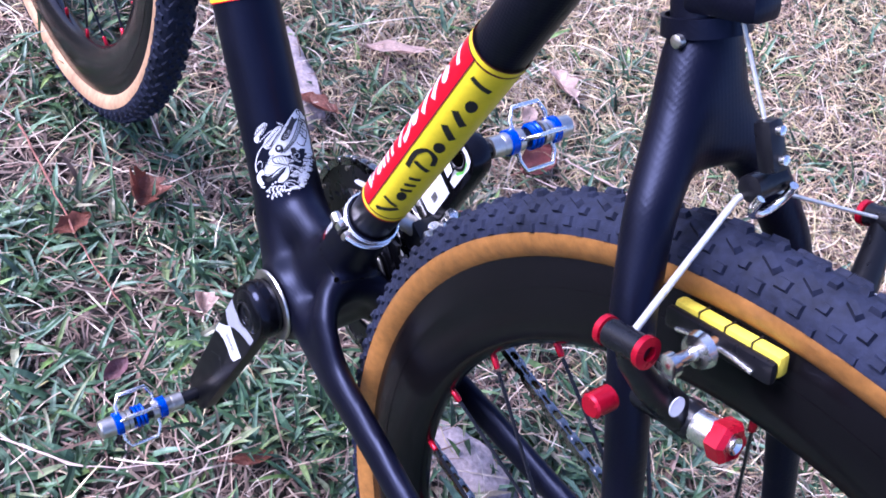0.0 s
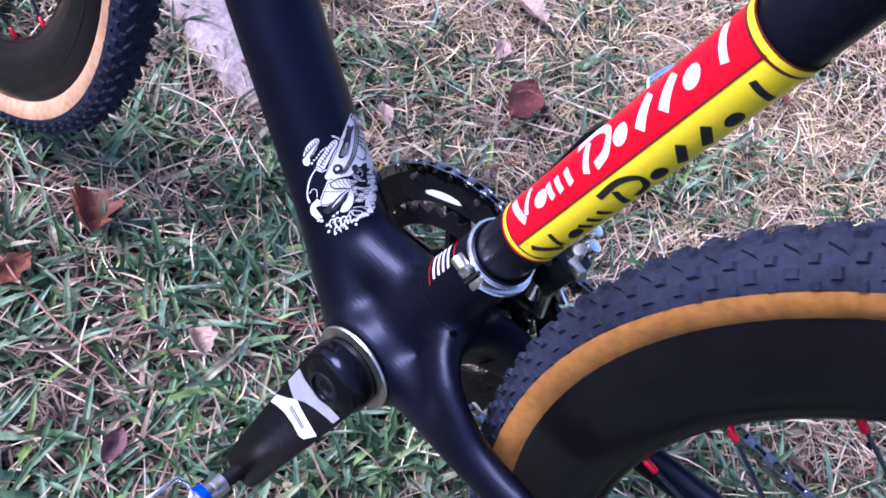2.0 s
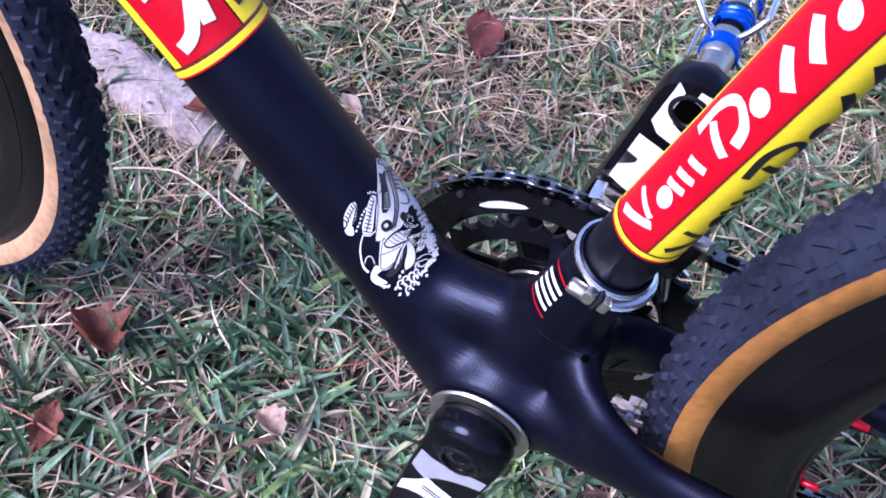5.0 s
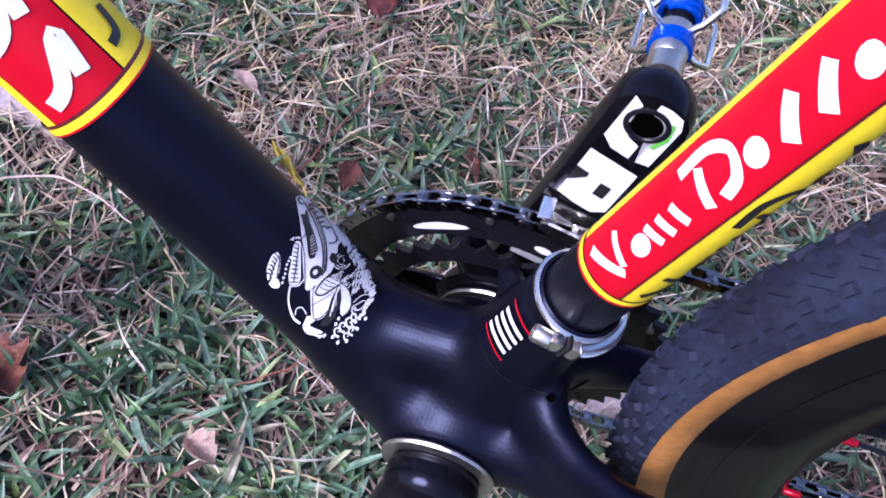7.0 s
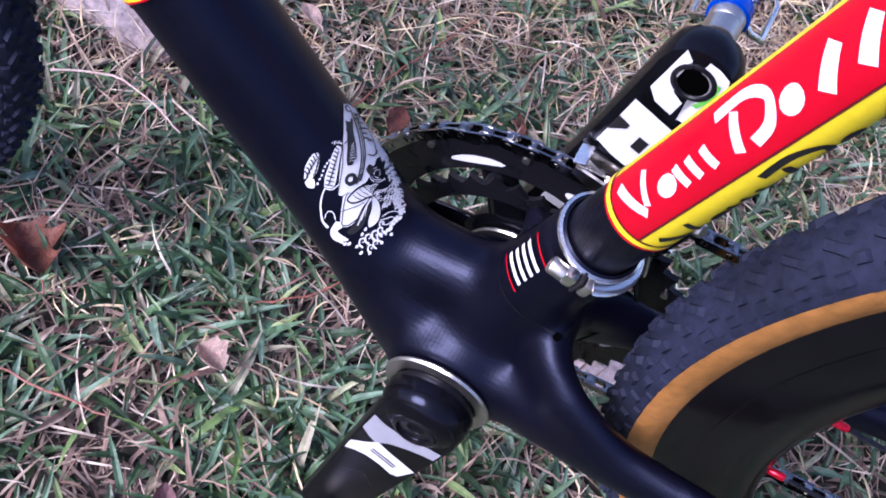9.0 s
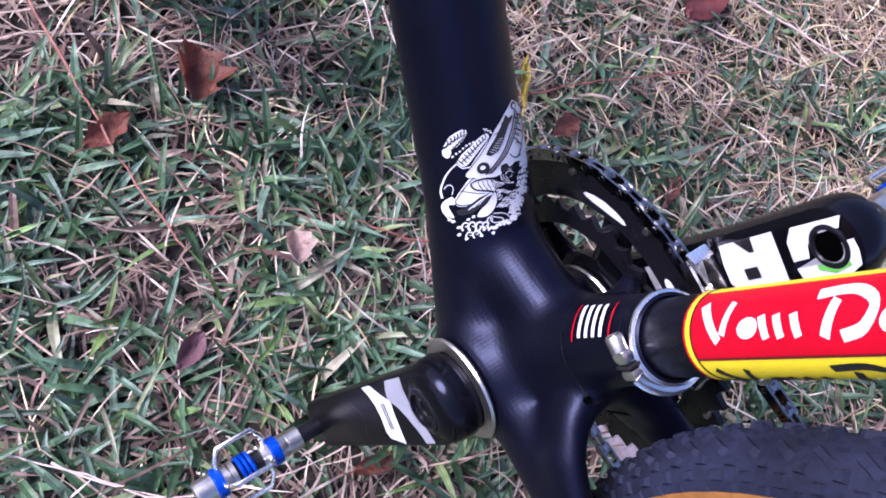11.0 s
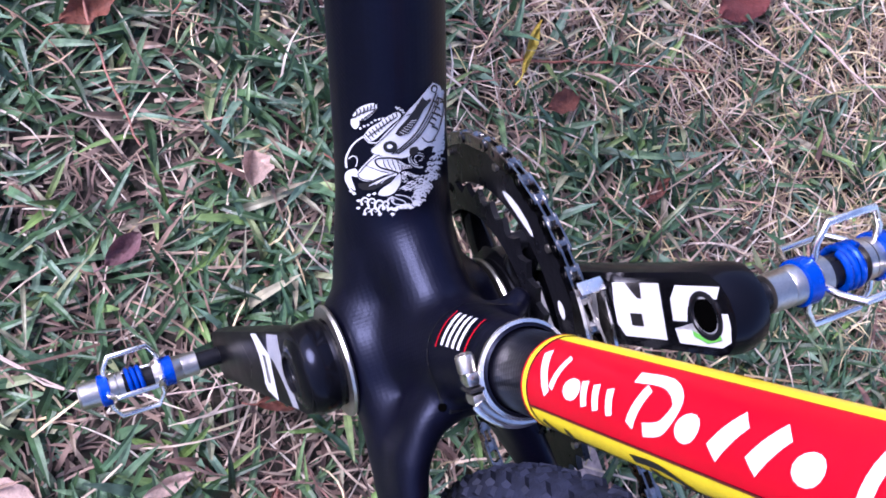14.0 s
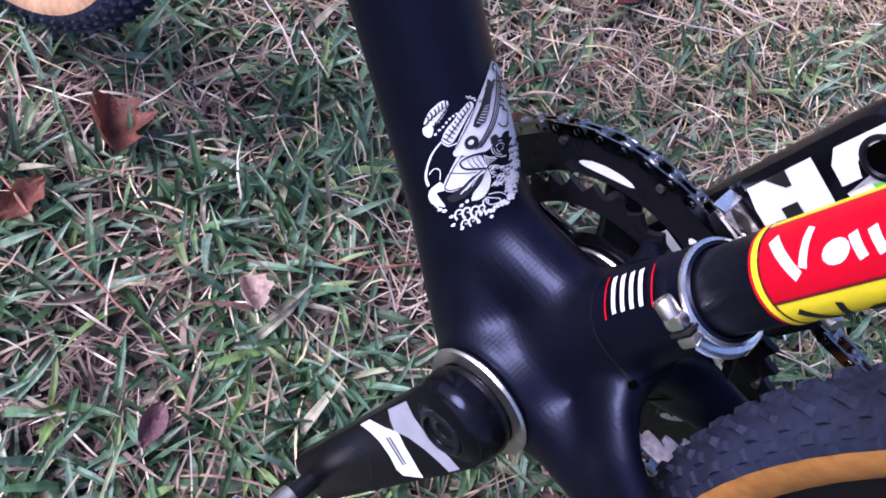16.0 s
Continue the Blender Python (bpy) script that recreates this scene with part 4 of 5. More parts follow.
def flat_shape(outline, m, z):
    """A printed shape lying on a plane of the pose m."""
    bm = bmesh.new()
    f = bm.faces.new([bm.verts.new(m @ Vector((x, y, z))) for x, y in outline])
    bmesh.ops.triangulate(bm, faces=[f])
    return bm


def make_left_crank():
    a, b = BB + Vector((-0.0585, 0, 0)), BB + CRANK * 0.1725 + Vector((-0.0725, 0, 0))
    m = axes(a, b - a, -X)
    arm = part("left_crank", slab(arm_outline(0.0222, 0.0165, 0.1725, 0.0215, 0.0145, 0.0), 0.0135, m, 0.0032), SATIN_BLACK, bike, "gloss black crank arm with white badge")
    part("boss", lathe([(0, 0.0195), (0.001, 0.0225), (0.004, 0.0238), (0.011, 0.0236), (0.0155, 0.0222), (0.0185, 0.019), (0.0205, 0.0145), (0.0207, 0.012), (0.019, 0.011), (0.0185, 0.0005)], BB - X * 0.0462, -X, 48), GLOSS, arm)
    z = 0.00675
    hole = lambda s, r0, r1, d: lathe([(0, r1), (0, r0), (d, r0), (d + 0.0008, r0 - 0.001), (d + 0.0008, r1)], m @ Vector((s, 0, z - 0.001)), m.to_3x3() @ Z, 30, closed=True)
    part("bolt_rim", hole(0.003, 0.0118, 0.0095, 0.0025), BLACK, arm)
    part("crank_bolt", lathe([(0, 0.0094), (0.0012, 0.0094), (0.0016, 0.005), (0.0005, 0.0046), (0.0003, 0.0001)], m @ Vector((0, 0, z - 0.0008)), m.to_3x3() @ Z, 24), BLACK, arm)
    badge = [(0.0135, -0.0196), (0.0165, -0.012), (0.017, -0.004), (0.0155, 0.004), (0.012, 0.012), (0.0105, 0.0196), (0.021, 0.0194), (0.024, 0.012), (0.0285, 0.004), (0.034, -0.003), (0.042, -0.0085), (0.039, -0.014), (0.034, -0.0194)]
    part("pale_badge", flat_shape(badge, m, z + 0.0003), PALE_GREY, arm, "pale grey badge")
    badge2 = [(0.057, -0.0188), (0.0695, -0.0184), (0.0655, -0.013), (0.063, -0.0065), (0.0635, 0.002), (0.0665, 0.0105), (0.064, 0.0145), (0.047, 0.0186), (0.0445, 0.008), (0.0425, 0.0), (0.0395, -0.0072), (0.048, -0.012)]
    part("white_badge", flat_shape(badge2, m, z + 0.0003), WHITE, arm, "white angular badge with small print")
    for x0 in (0.0495, 0.0525):
        part("print_bar", flat_shape([(x0, -0.007), (x0 + 0.0013, -0.007), (x0 + 0.0045, 0.009), (x0 + 0.0032, 0.009)], m, z + 0.0006), INK, arm)
    for y0 in (-1, 1):
        part("grey_line", flat_shape([(0.085, 0.0), (0.0862, 0.0), (0.098, y0 * 0.010), (0.0968, y0 * 0.0105)], m, z + 0.0004), BLACK, arm)
    return arm


def make_right_crank():
    a, b = BB + Vector((0.064, 0, 0)), BB - CRANK * 0.1725 + Vector((0.0655, 0, 0))
    m = axes(a, b - a, -X)
    arm = part("right_crank", slab(arm_outline(0.0205, 0.018, 0.1725, 0.021, 0.0165, 0.001), 0.0185, m @ Matrix.Translation((0, 0, -0.0025)), 0.0062), GLOSS, bike, "gloss black crank arm with white block print")
    z = 0.00675 + 0.0004
    shapes = [
        [(0.157, 0.0118), (0.185, 0.0114), (0.1815, 0.0066), (0.168, 0.0066), (0.162, 0.003), (0.1595, -0.0029), (0.150, -0.003), (0.1515, 0.006)],
        [(0.150, -0.0062), (0.151, -0.0122), (0.178, -0.0125), (0.184, -0.010), (0.186, -0.004), (0.186, 0.001), (0.1815, 0.001), (0.179, -0.0065), (0.170, -0.0088), (0.160, -0.0062)],
        [(0.1105, 0.0125), (0.146, 0.0125), (0.1425, -0.0115), (0.111, -0.0115), (0.1065, -0.006), (0.1075, 0.003)],
        [(0.0885, 0.0125), (0.1035, 0.0125), (0.097, -0.0115), (0.090, -0.0115), (0.0905, -0.005), (0.083, -0.005)],
        [(0.076, -0.0115), (0.070, -0.0115), (0.062, 0.0125), (0.068, 0.0125)],
        [(0.056, -0.0115), (0.050, -0.0115), (0.050, 0.0125), (0.056, 0.0125)],
        [(0.044, -0.0115), (0.038, -0.0115), (0.034, 0.0125), (0.040, 0.0125)],
    ]
    part("black_notch", flat_shape([(0.121, 0.0127), (0.128, 0.006), (0.131, 0.006), (0.1325, 0.0127)], m, z + 0.0004), INK, arm)
    part("black_square", flat_shape([(0.119, -0.0062), (0.128, -0.0062), (0.1285, -0.0008), (0.1195, -0.0008)], m, z + 0.0004), INK, arm)
    for o in shapes:
        part("white_shape", flat_shape(o, m, z), WHITE, arm)
    part("green_shape", flat_shape([(0.162, -0.0062), (0.170, -0.0088), (0.179, -0.0072), (0.1795, -0.0092), (0.170, -0.0112), (0.162, -0.0085)], m, z + 0.0004), GREEN, arm)
    part("pedal_hole", lathe([(-0.003, 0.0062), (-0.003, 0.0098), (0.0008, 0.0098), (0.0012, 0.0092), (0.0012, 0.0078), (-0.001, 0.0064)], m @ Vector((0.1725, 0, 0.00675)), m.to_3x3() @ Z, 28, closed=True), BLACK, arm)
    # flat disc whose black colour gives the socket's inner shade
    part("pedal_socket", lathe([(0.0, 0.0001), (0.0, 0.0066), (0.0005, 0.0066), (0.0005, 0.0001)], m @ Vector((0.1725, 0, 0.0071)), m.to_3x3() @ Z, 24), HOLE_SHADE, arm)
    return arm


make_left_crank()
make_right_crank()


def make_pedal(side):
    """A skeleton clip pedal: sleeve, rings, coil spring and two crossed wire loops."""
    base = BB + CRANK * 0.1725 * (-side) - X * (0.008 if side > 0 else 0.0)
    ax = X * side
    body = part("pedal", lathe([(0.0935, 0.0068), (0.0940, 0.0078), (0.1035, 0.0080), (0.1038, 0.0077), (0.1042, 0.0080), (0.110, 0.0083), (0.116, 0.0088), (0.119, 0.0058), (0.146, 0.0056), (0.149, 0.0085), (0.157, 0.0088), (0.167, 0.0084), (0.1685, 0.0070)], base, ax, 32), SATIN, bike, "silver skeleton pedal with blue rings")
    part("spindle", lathe([(0.066, 0.0062), (0.074, 0.0066), (0.077, 0.0052), (0.08, 0.0060), (0.0950, 0.0060)], base, ax, 20), BLACK, body)
    part("blue_ring", lathe([(0.109, 0.0080), (0.1095, 0.0097), (0.1155, 0.0098), (0.1165, 0.0082)], base, ax, 32, closed=True), BLUE, body)
    part("blue_ring", lathe([(0.149, 0.0085), (0.1495, 0.0103), (0.155, 0.0103), (0.156, 0.0088)], base, ax, 32, closed=True), BLUE, body)
    a = ax.orthogonal().normalized()
    b = ax.cross(a)
    coil = [base + ax * (0.1285 + 0.0105 * k / 60) + (a * math.cos(k * 0.314) + b * math.sin(k * 0.314)) * 0.0086 for k in range(61)]
    part("spring", sweep(coil, 0.0016, 8), BLUE, body, "blue coil spring")
    part("core", lathe([(0.121, 0.0054), (0.121, 0.0066), (0.144, 0.0066), (0.144, 0.0054)], base, ax, 24, closed=True), BLACK, body)
    part("inner_sleeve", lathe([(0.1405, 0.0066), (0.1405, 0.0090), (0.1440, 0.0090), (0.1440, 0.0066)], base, ax, 24, closed=True), SATIN, body)
    for ang in ((40, 112) if side < 0 else (38, 128)):
        d = Y * math.cos(radians(ang)) + Z * math.sin(radians(ang))
        pts = []
        for x0, r in ((0.118, 0.006), (0.1175, 0.015), (0.122, 0.0235), (0.146, 0.0235), (0.1505, 0.015), (0.150, 0.006), (0.150, -0.006), (0.1505, -0.015), (0.146, -0.0235), (0.122, -0.0235), (0.1175, -0.015), (0.118, -0.006)):
            pts.append(base + ax * x0 + d * r)
        part("wire_loop", sweep(pts, 0.0018, 10, closed=True), SILVER, body, "bent steel wire loop")
    for x0 in (0.1195, 0.1475):
        part("collar", lathe([(-0.0025, 0.0060), (-0.0025, 0.0086), (0.0025, 0.0086), (0.0025, 0.0060)], base + ax * x0, ax, 24, closed=True), SATIN, body)


make_pedal(-1)
make_pedal(1)


def toothed(name, x, teeth, r_pitch, r_in, thick, mat, parent, label):
    outline = []
    for k in range(teeth * 4):
        a = 2 * math.pi * k / (teeth * 4)
        r = r_pitch + (-0.003, -0.001, 0.003, -0.001)[k % 4]
        outline.append((r * math.cos(a), r * math.sin(a)))
    bm = bmesh.new()
    n = len(outline)
    rows = []
    for zz, inner in ((-thick / 2, False), (thick / 2, False), (thick / 2, True), (-thick / 2, True)):
        rows.append([bm.verts.new((x + zz, BB.y + (r_in * math.cos(2 * math.pi * k / n) if inner else outline[k][0]), BB.z + (r_in * math.sin(2 * math.pi * k / n) if inner else outline[k][1]))) for k in range(n)])
    ring_faces(bm, rows, closed=True)
    return part(name, bm, mat, parent, label)


def make_chainset():
    spider = part("spider", lathe([(0.0475, 0.015), (0.0475, 0.03), (0.05, 0.034), (0.058, 0.032), (0.062, 0.024), (0.062, 0.015)], BB, X, 40, closed=True), GLOSS, bike, "black five-armed crank spider")
    for k in range(5):
        a = math.atan2(-CRANK.z, -CRANK.y) + 2 * math.pi * (k + 0.5) / 5
        d = Vector((0, math.cos(a), math.sin(a)))
        part("spider_arm", sweep([BB + X * 0.054 + d * r for r in (0.02, 0.035, 0.05, 0.062, 0.068)], [(0.0135, 0.006), (0.012, 0.006), (0.0105, 0.0055), (0.0105, 0.0045), (0.010, 0.003)], 14, up=X), GLOSS, spider)
        part("ring_bolt", lathe([(-0.0085, 0.001), (-0.0085, 0.0046), (-0.007, 0.005), (0.004, 0.005), (0.005, 0.002)], BB + X * 0.05 + d * 0.061, X, 16), BLACK, spider)
    big = toothed("large_chainring", 0.0495, 46, 0.0925, 0.0695, 0.0032, BLACK, bike, "black toothed outer chainring with white print")
    toothed("small_chainring", 0.0425, 34, 0.0685, 0.0565, 0.003, BLACK, bike, "black toothed inner chainring")
    for c, w in ((60, 12), (100, 3.5), (200, 10), (310, 9)):
        o = []
        for k in range(13):
            t = 2 * math.pi * k / 12
            a = radians(c + w * math.cos(t))
            r = 0.0762 + 0.0028 * math.sin(t)
            o.append((0.0478, BB.y + r * math.cos(a), BB.z + r * math.sin(a)))
        bm = bmesh.new()
        bm.faces.new([bm.verts.new(q) for q in o[:12]])
        part("white_oval", bm, WHITE, big)
    for k in range(10):
        a = radians(36 * k + 8)
        d = Vector((0, math.cos(a), math.sin(a)))
        part("shift_pin", lathe([(-0.003, 0.0005), (-0.003, 0.002), (0.002, 0.002)], BB + X * 0.0488 + d * 0.087, X, 10), SATIN, big)


make_chainset()


def make_chain():
    r, rc = 0.0935, 0.041
    top, low = Vector((0.0495, -0.003, BB.z + r)), Vector((0.0495, 0.0, BB.z - r))
    path = [Vector((0.044, REAR.y, REAR.z + rc)), top.copy()]
    arc = [Vector((0.0495, r * math.sin(a), BB.z + r * math.cos(a))) for a in [math.pi * k / 60 for k in range(61)]]
    line = [path[0].lerp(path[1], k / 40) for k in range(40)] + arc + [low.lerp(Vector((0.044, REAR.y + 0.03, REAR.z - 0.11)), k / 40) for k in range(1, 41)]
    dist = [0.0]
    for a, b in zip(line, line[1:]):
        dist.append(dist[-1] + (b - a).length)

    def at(s):
        for i in range(len(dist) - 1):
            if dist[i + 1] >= s:
                f = (s - dist[i]) / max(dist[i + 1] - dist[i], 1e-9)
                return line[i].lerp(line[i + 1], f)
        return line[-1]
    pitch = 0.0127
    n = int(dist[-1] / pitch)
    pins = bmesh.new()
    def plate(x, w):
        o = []
        for k in range(28):
            a = 2 * math.pi * k / 28
            cx = pitch / 2 * (1 if math.cos(a) > 0 else -1)
            waist = 1 - 0.3 * (1 - abs(math.cos(a)))
            o.append((cx * 1.0 + w * math.cos(a), w * math.sin(a) * waist))
        return slab(o, 0.0011, axes((x, 0, 0), Y, X))
    def link(x0, w):
        bm = plate(-x0, w)
        me = bpy.data.meshes.new("tmp")
        b2 = plate(x0, w)
        b2.to_mesh(me)
        bm.from_mesh(me)
        b2.free()
        bpy.data.meshes.remove(me)
        return mesh_of("chain_link", bm, CHAIN)
    kinds = link(0.0029, 0.0043), link(0.0018, 0.0043)
    places = [at(i * pitch) for i in range(n + 1)]
    for p in places:
        lathe([(-0.0037, 0.0017), (-0.0036, 0.0019), (-0.0016, 0.0019), (-0.0016, 0.0037), (0.0016, 0.0037), (0.0016, 0.0019), (0.0036, 0.0019), (0.0037, 0.0017)], p, X, 8, bm=pins)
    chain = part("chain", pins, CHAIN, bike, "oiled steel chain on the outer ring")
    for i in range(n):
        a, b = places[i], places[i + 1]
        part("chain_link", kinds[i % 2], None, chain, m=axes((a + b) / 2, X, X.cross(b - a)))


make_chain()


def make_tyre(centre, parent, tan):
    pc, pr = 0.3275, 0.0180
    def band(a0, a1, n, extra=0.0):
        return [((pr + extra) * math.sin(radians(a0 + (a1 - a0) * k / n)), pc + (pr + extra) * math.cos(radians(a0 + (a1 - a0) * k / n))) for k in range(n + 1)]
    tread = part("tyre", lathe(band(-87, 87, 18), centre, X, 120, closed=True), RUBBER, parent, "black knobbly cyclocross tyre with tan sidewalls")
    for sx in (-1, 1):
        part("sidewall", lathe([(sx * a, r) for a, r in band(85, 142, 8, 0.0002)], centre, X, 120, closed=True), tan, tread, "tan rubber sidewall")
    verts, faces = [], []
    count, wear = 112, random.Random(6)
    rows = ((-78, 0.0022, 0.0020, 0.0010), (-63, 0.0028, 0.0024, 0.0015), (-45, 0.0027, 0.0022, 0.0017), (-27, 0.0048, 0.0019, 0.0019), (-9, 0.0024, 0.0021, 0.0018), (9, 0.0024, 0.0021, 0.0018), (27, 0.0048, 0.0019, 0.0019), (45, 0.0027, 0.0022, 0.0017), (63, 0.0028, 0.0024, 0.0015), (78, 0.0022, 0.0020, 0.0010))
    for j, (al, lx, lw, hh) in enumerate(rows):
        for k in range(count):
            t = 2 * math.pi * (k + (0.5, 0.0, 0.5, 0.0, 0.3, 0.8, 0.5, 0.0, 0.5, 0.0)[j]) / count
            rad = Vector((0, math.cos(t), math.sin(t)))
            tang = Vector((0, -math.sin(t), math.cos(t)))
            n = X * math.sin(radians(al)) + rad * math.cos(radians(al))
            side = n.cross(tang)
            tw = 0.5 * (1 if al > 0 else -1) * (abs(al) == 27)
            e1, e2 = tang * math.cos(tw) + side * math.sin(tw), side * math.cos(tw) - tang * math.sin(tw)
            c = centre + rad * pc + n * (pr - 0.0004)
            lx1, lw1, up1 = lx * wear.uniform(0.8, 1.15), lw * wear.uniform(0.75, 1.15), hh * wear.uniform(0.9, 1.5)
            i = len(verts)
            for up, f in ((0, 1.12), (up1 + 0.0004, 0.88)):
                for sa, sb in ((-1, -1), (1, -1), (1, 1), (-1, 1)):
                    verts.append(c + n * up + e1 * (sa * lx1 * f) + e2 * (sb * lw1 * f))
            faces += [(i + 4, i + 5, i + 6, i + 7), (i, i + 1, i + 5, i + 4), (i + 1, i + 2, i + 6, i + 5), (i + 2, i + 3, i + 7, i + 6), (i + 3, i, i + 4, i + 7)]
    me = bpy.data.meshes.new("tread")
    me.from_pydata([tuple(v) for v in verts], [], faces)
    me.materials.append(RUBBER)
    ob = part("tread", me, None, tread)
    tagged(ob, kind="stuff")
    return tread


def make_wheel(name, centre, label, tan):
    prof = [(-0.0108, 0.3135), (-0.0118, 0.3175), (-0.0128, 0.316), (-0.0128, 0.298), (-0.0132, 0.285), (-0.0105, 0.268), (-0.005, 0.2625), (0, 0.2615)]
    prof = prof + [(-a, r) for a, r in prof[-2::-1]]
    rim = part(name, lathe(prof, centre, X, 128, closed=True), RIM, bike, label)
    for sx in (-1, 1):
        part("wear_line", lathe([(sx * 0.0131, 0.2965), (sx * 0.0133, 0.2972), (sx * 0.0131, 0.2979)], centre, X, 128, closed=True), RIM, rim)
    make_tyre(centre, rim, tan)
    part("hub", lathe([(-0.062, 0.006), (-0.05, 0.009), (-0.034, 0.011), (-0.032, 0.021), (-0.029, 0.021), (-0.026, 0.012), (0.018, 0.012), (0.02, 0.022), (0.023, 0.022), (0.026, 0.012), (0.05, 0.009), (0.062, 0.006)], centre, X, 28), BLACK, rim)
    spoke = mesh_of("spoke", sweep([(0, 0, 0), (0, 0, 0.24)], [(0.0014, 0.0009)] * 2, 8, up=(0, 1, 0)), BLACK)
    nip = mesh_of("nipple", lathe([(0.0, 0.0014), (0.001, 0.0021), (0.0085, 0.0021), (0.0095, 0.0016)], (0, 0, 0), Z, 10), RED_METAL)
    for k in range(24):
        t = 2 * math.pi * (k + 0.3) / 24
        far = centre + Vector((0, math.cos(t), math.sin(t))) * 0.2615
        t2 = t + (0.9 if (k // 2) % 2 else -0.9)
        hub = centre + X * (-0.03 if k % 2 else 0.021) + Vector((0, math.cos(t2), math.sin(t2))) * 0.021
        d = (far - hub).normalized()
        m = d.to_track_quat("Z", "Y").to_matrix().to_4x4()
        m.translation = hub
        part("spoke", spoke, None, rim, m=m)
        m2 = m.copy()
        m2.translation = far - d * 0.009
        part("nipple", nip, None, rim, "red anodised spoke nipple", m=m2)
    return rim


rear_wheel = make_wheel("rear_wheel", REAR, "deep black carbon rear wheel with red nipples", TAN)
front_wheel = make_wheel("front_wheel", FRONT, "deep black carbon front wheel with red nipples", TAN_PALE)
part("sprockets", lathe([(0.024, 0.012), (0.024, 0.052), (0.026, 0.052), (0.027, 0.046), (0.033, 0.044), (0.034, 0.04), (0.045, 0.038), (0.046, 0.034), (0.05, 0.03), (0.05, 0.012)], REAR, X, 48, closed=True), CHAIN, rear_wheel)


def make_fork():
    ax = Vector((0, -math.cos(radians(72)), math.sin(radians(72))))
    foot = Vector((0, 0.447, 0.735))
    bm = sweep([foot - ax * 0.005, foot + ax * 0.14], [0.024, 0.02], 28)
    sweep([foot + ax * 0.11 + Vector((0, -0.015, 0)), SEAT.axis(0.5) + Vector((0, 0.01, 0))], [0.019, 0.016], 24, bm=bm)
    part("top_tube", bm, CARBON, bike, "matt black head and top tube")
    bm = bmesh.new()
    for sx in (-1, 1):
        sweep([foot + ax * 0.0, foot + Vector((sx * 0.03, 0.008, -0.028)), foot + Vector((sx * 0.044, 0.025, -0.075)), FRONT + Vector((sx * 0.052, -0.045, 0.18)), FRONT + Vector((sx * 0.054, 0, 0))], [0.02, 0.017, 0.015, 0.0125, 0.008], 18, bm=bm)
    part("fork", bm, CARBON, bike, "matt black carbon fork")


make_fork()


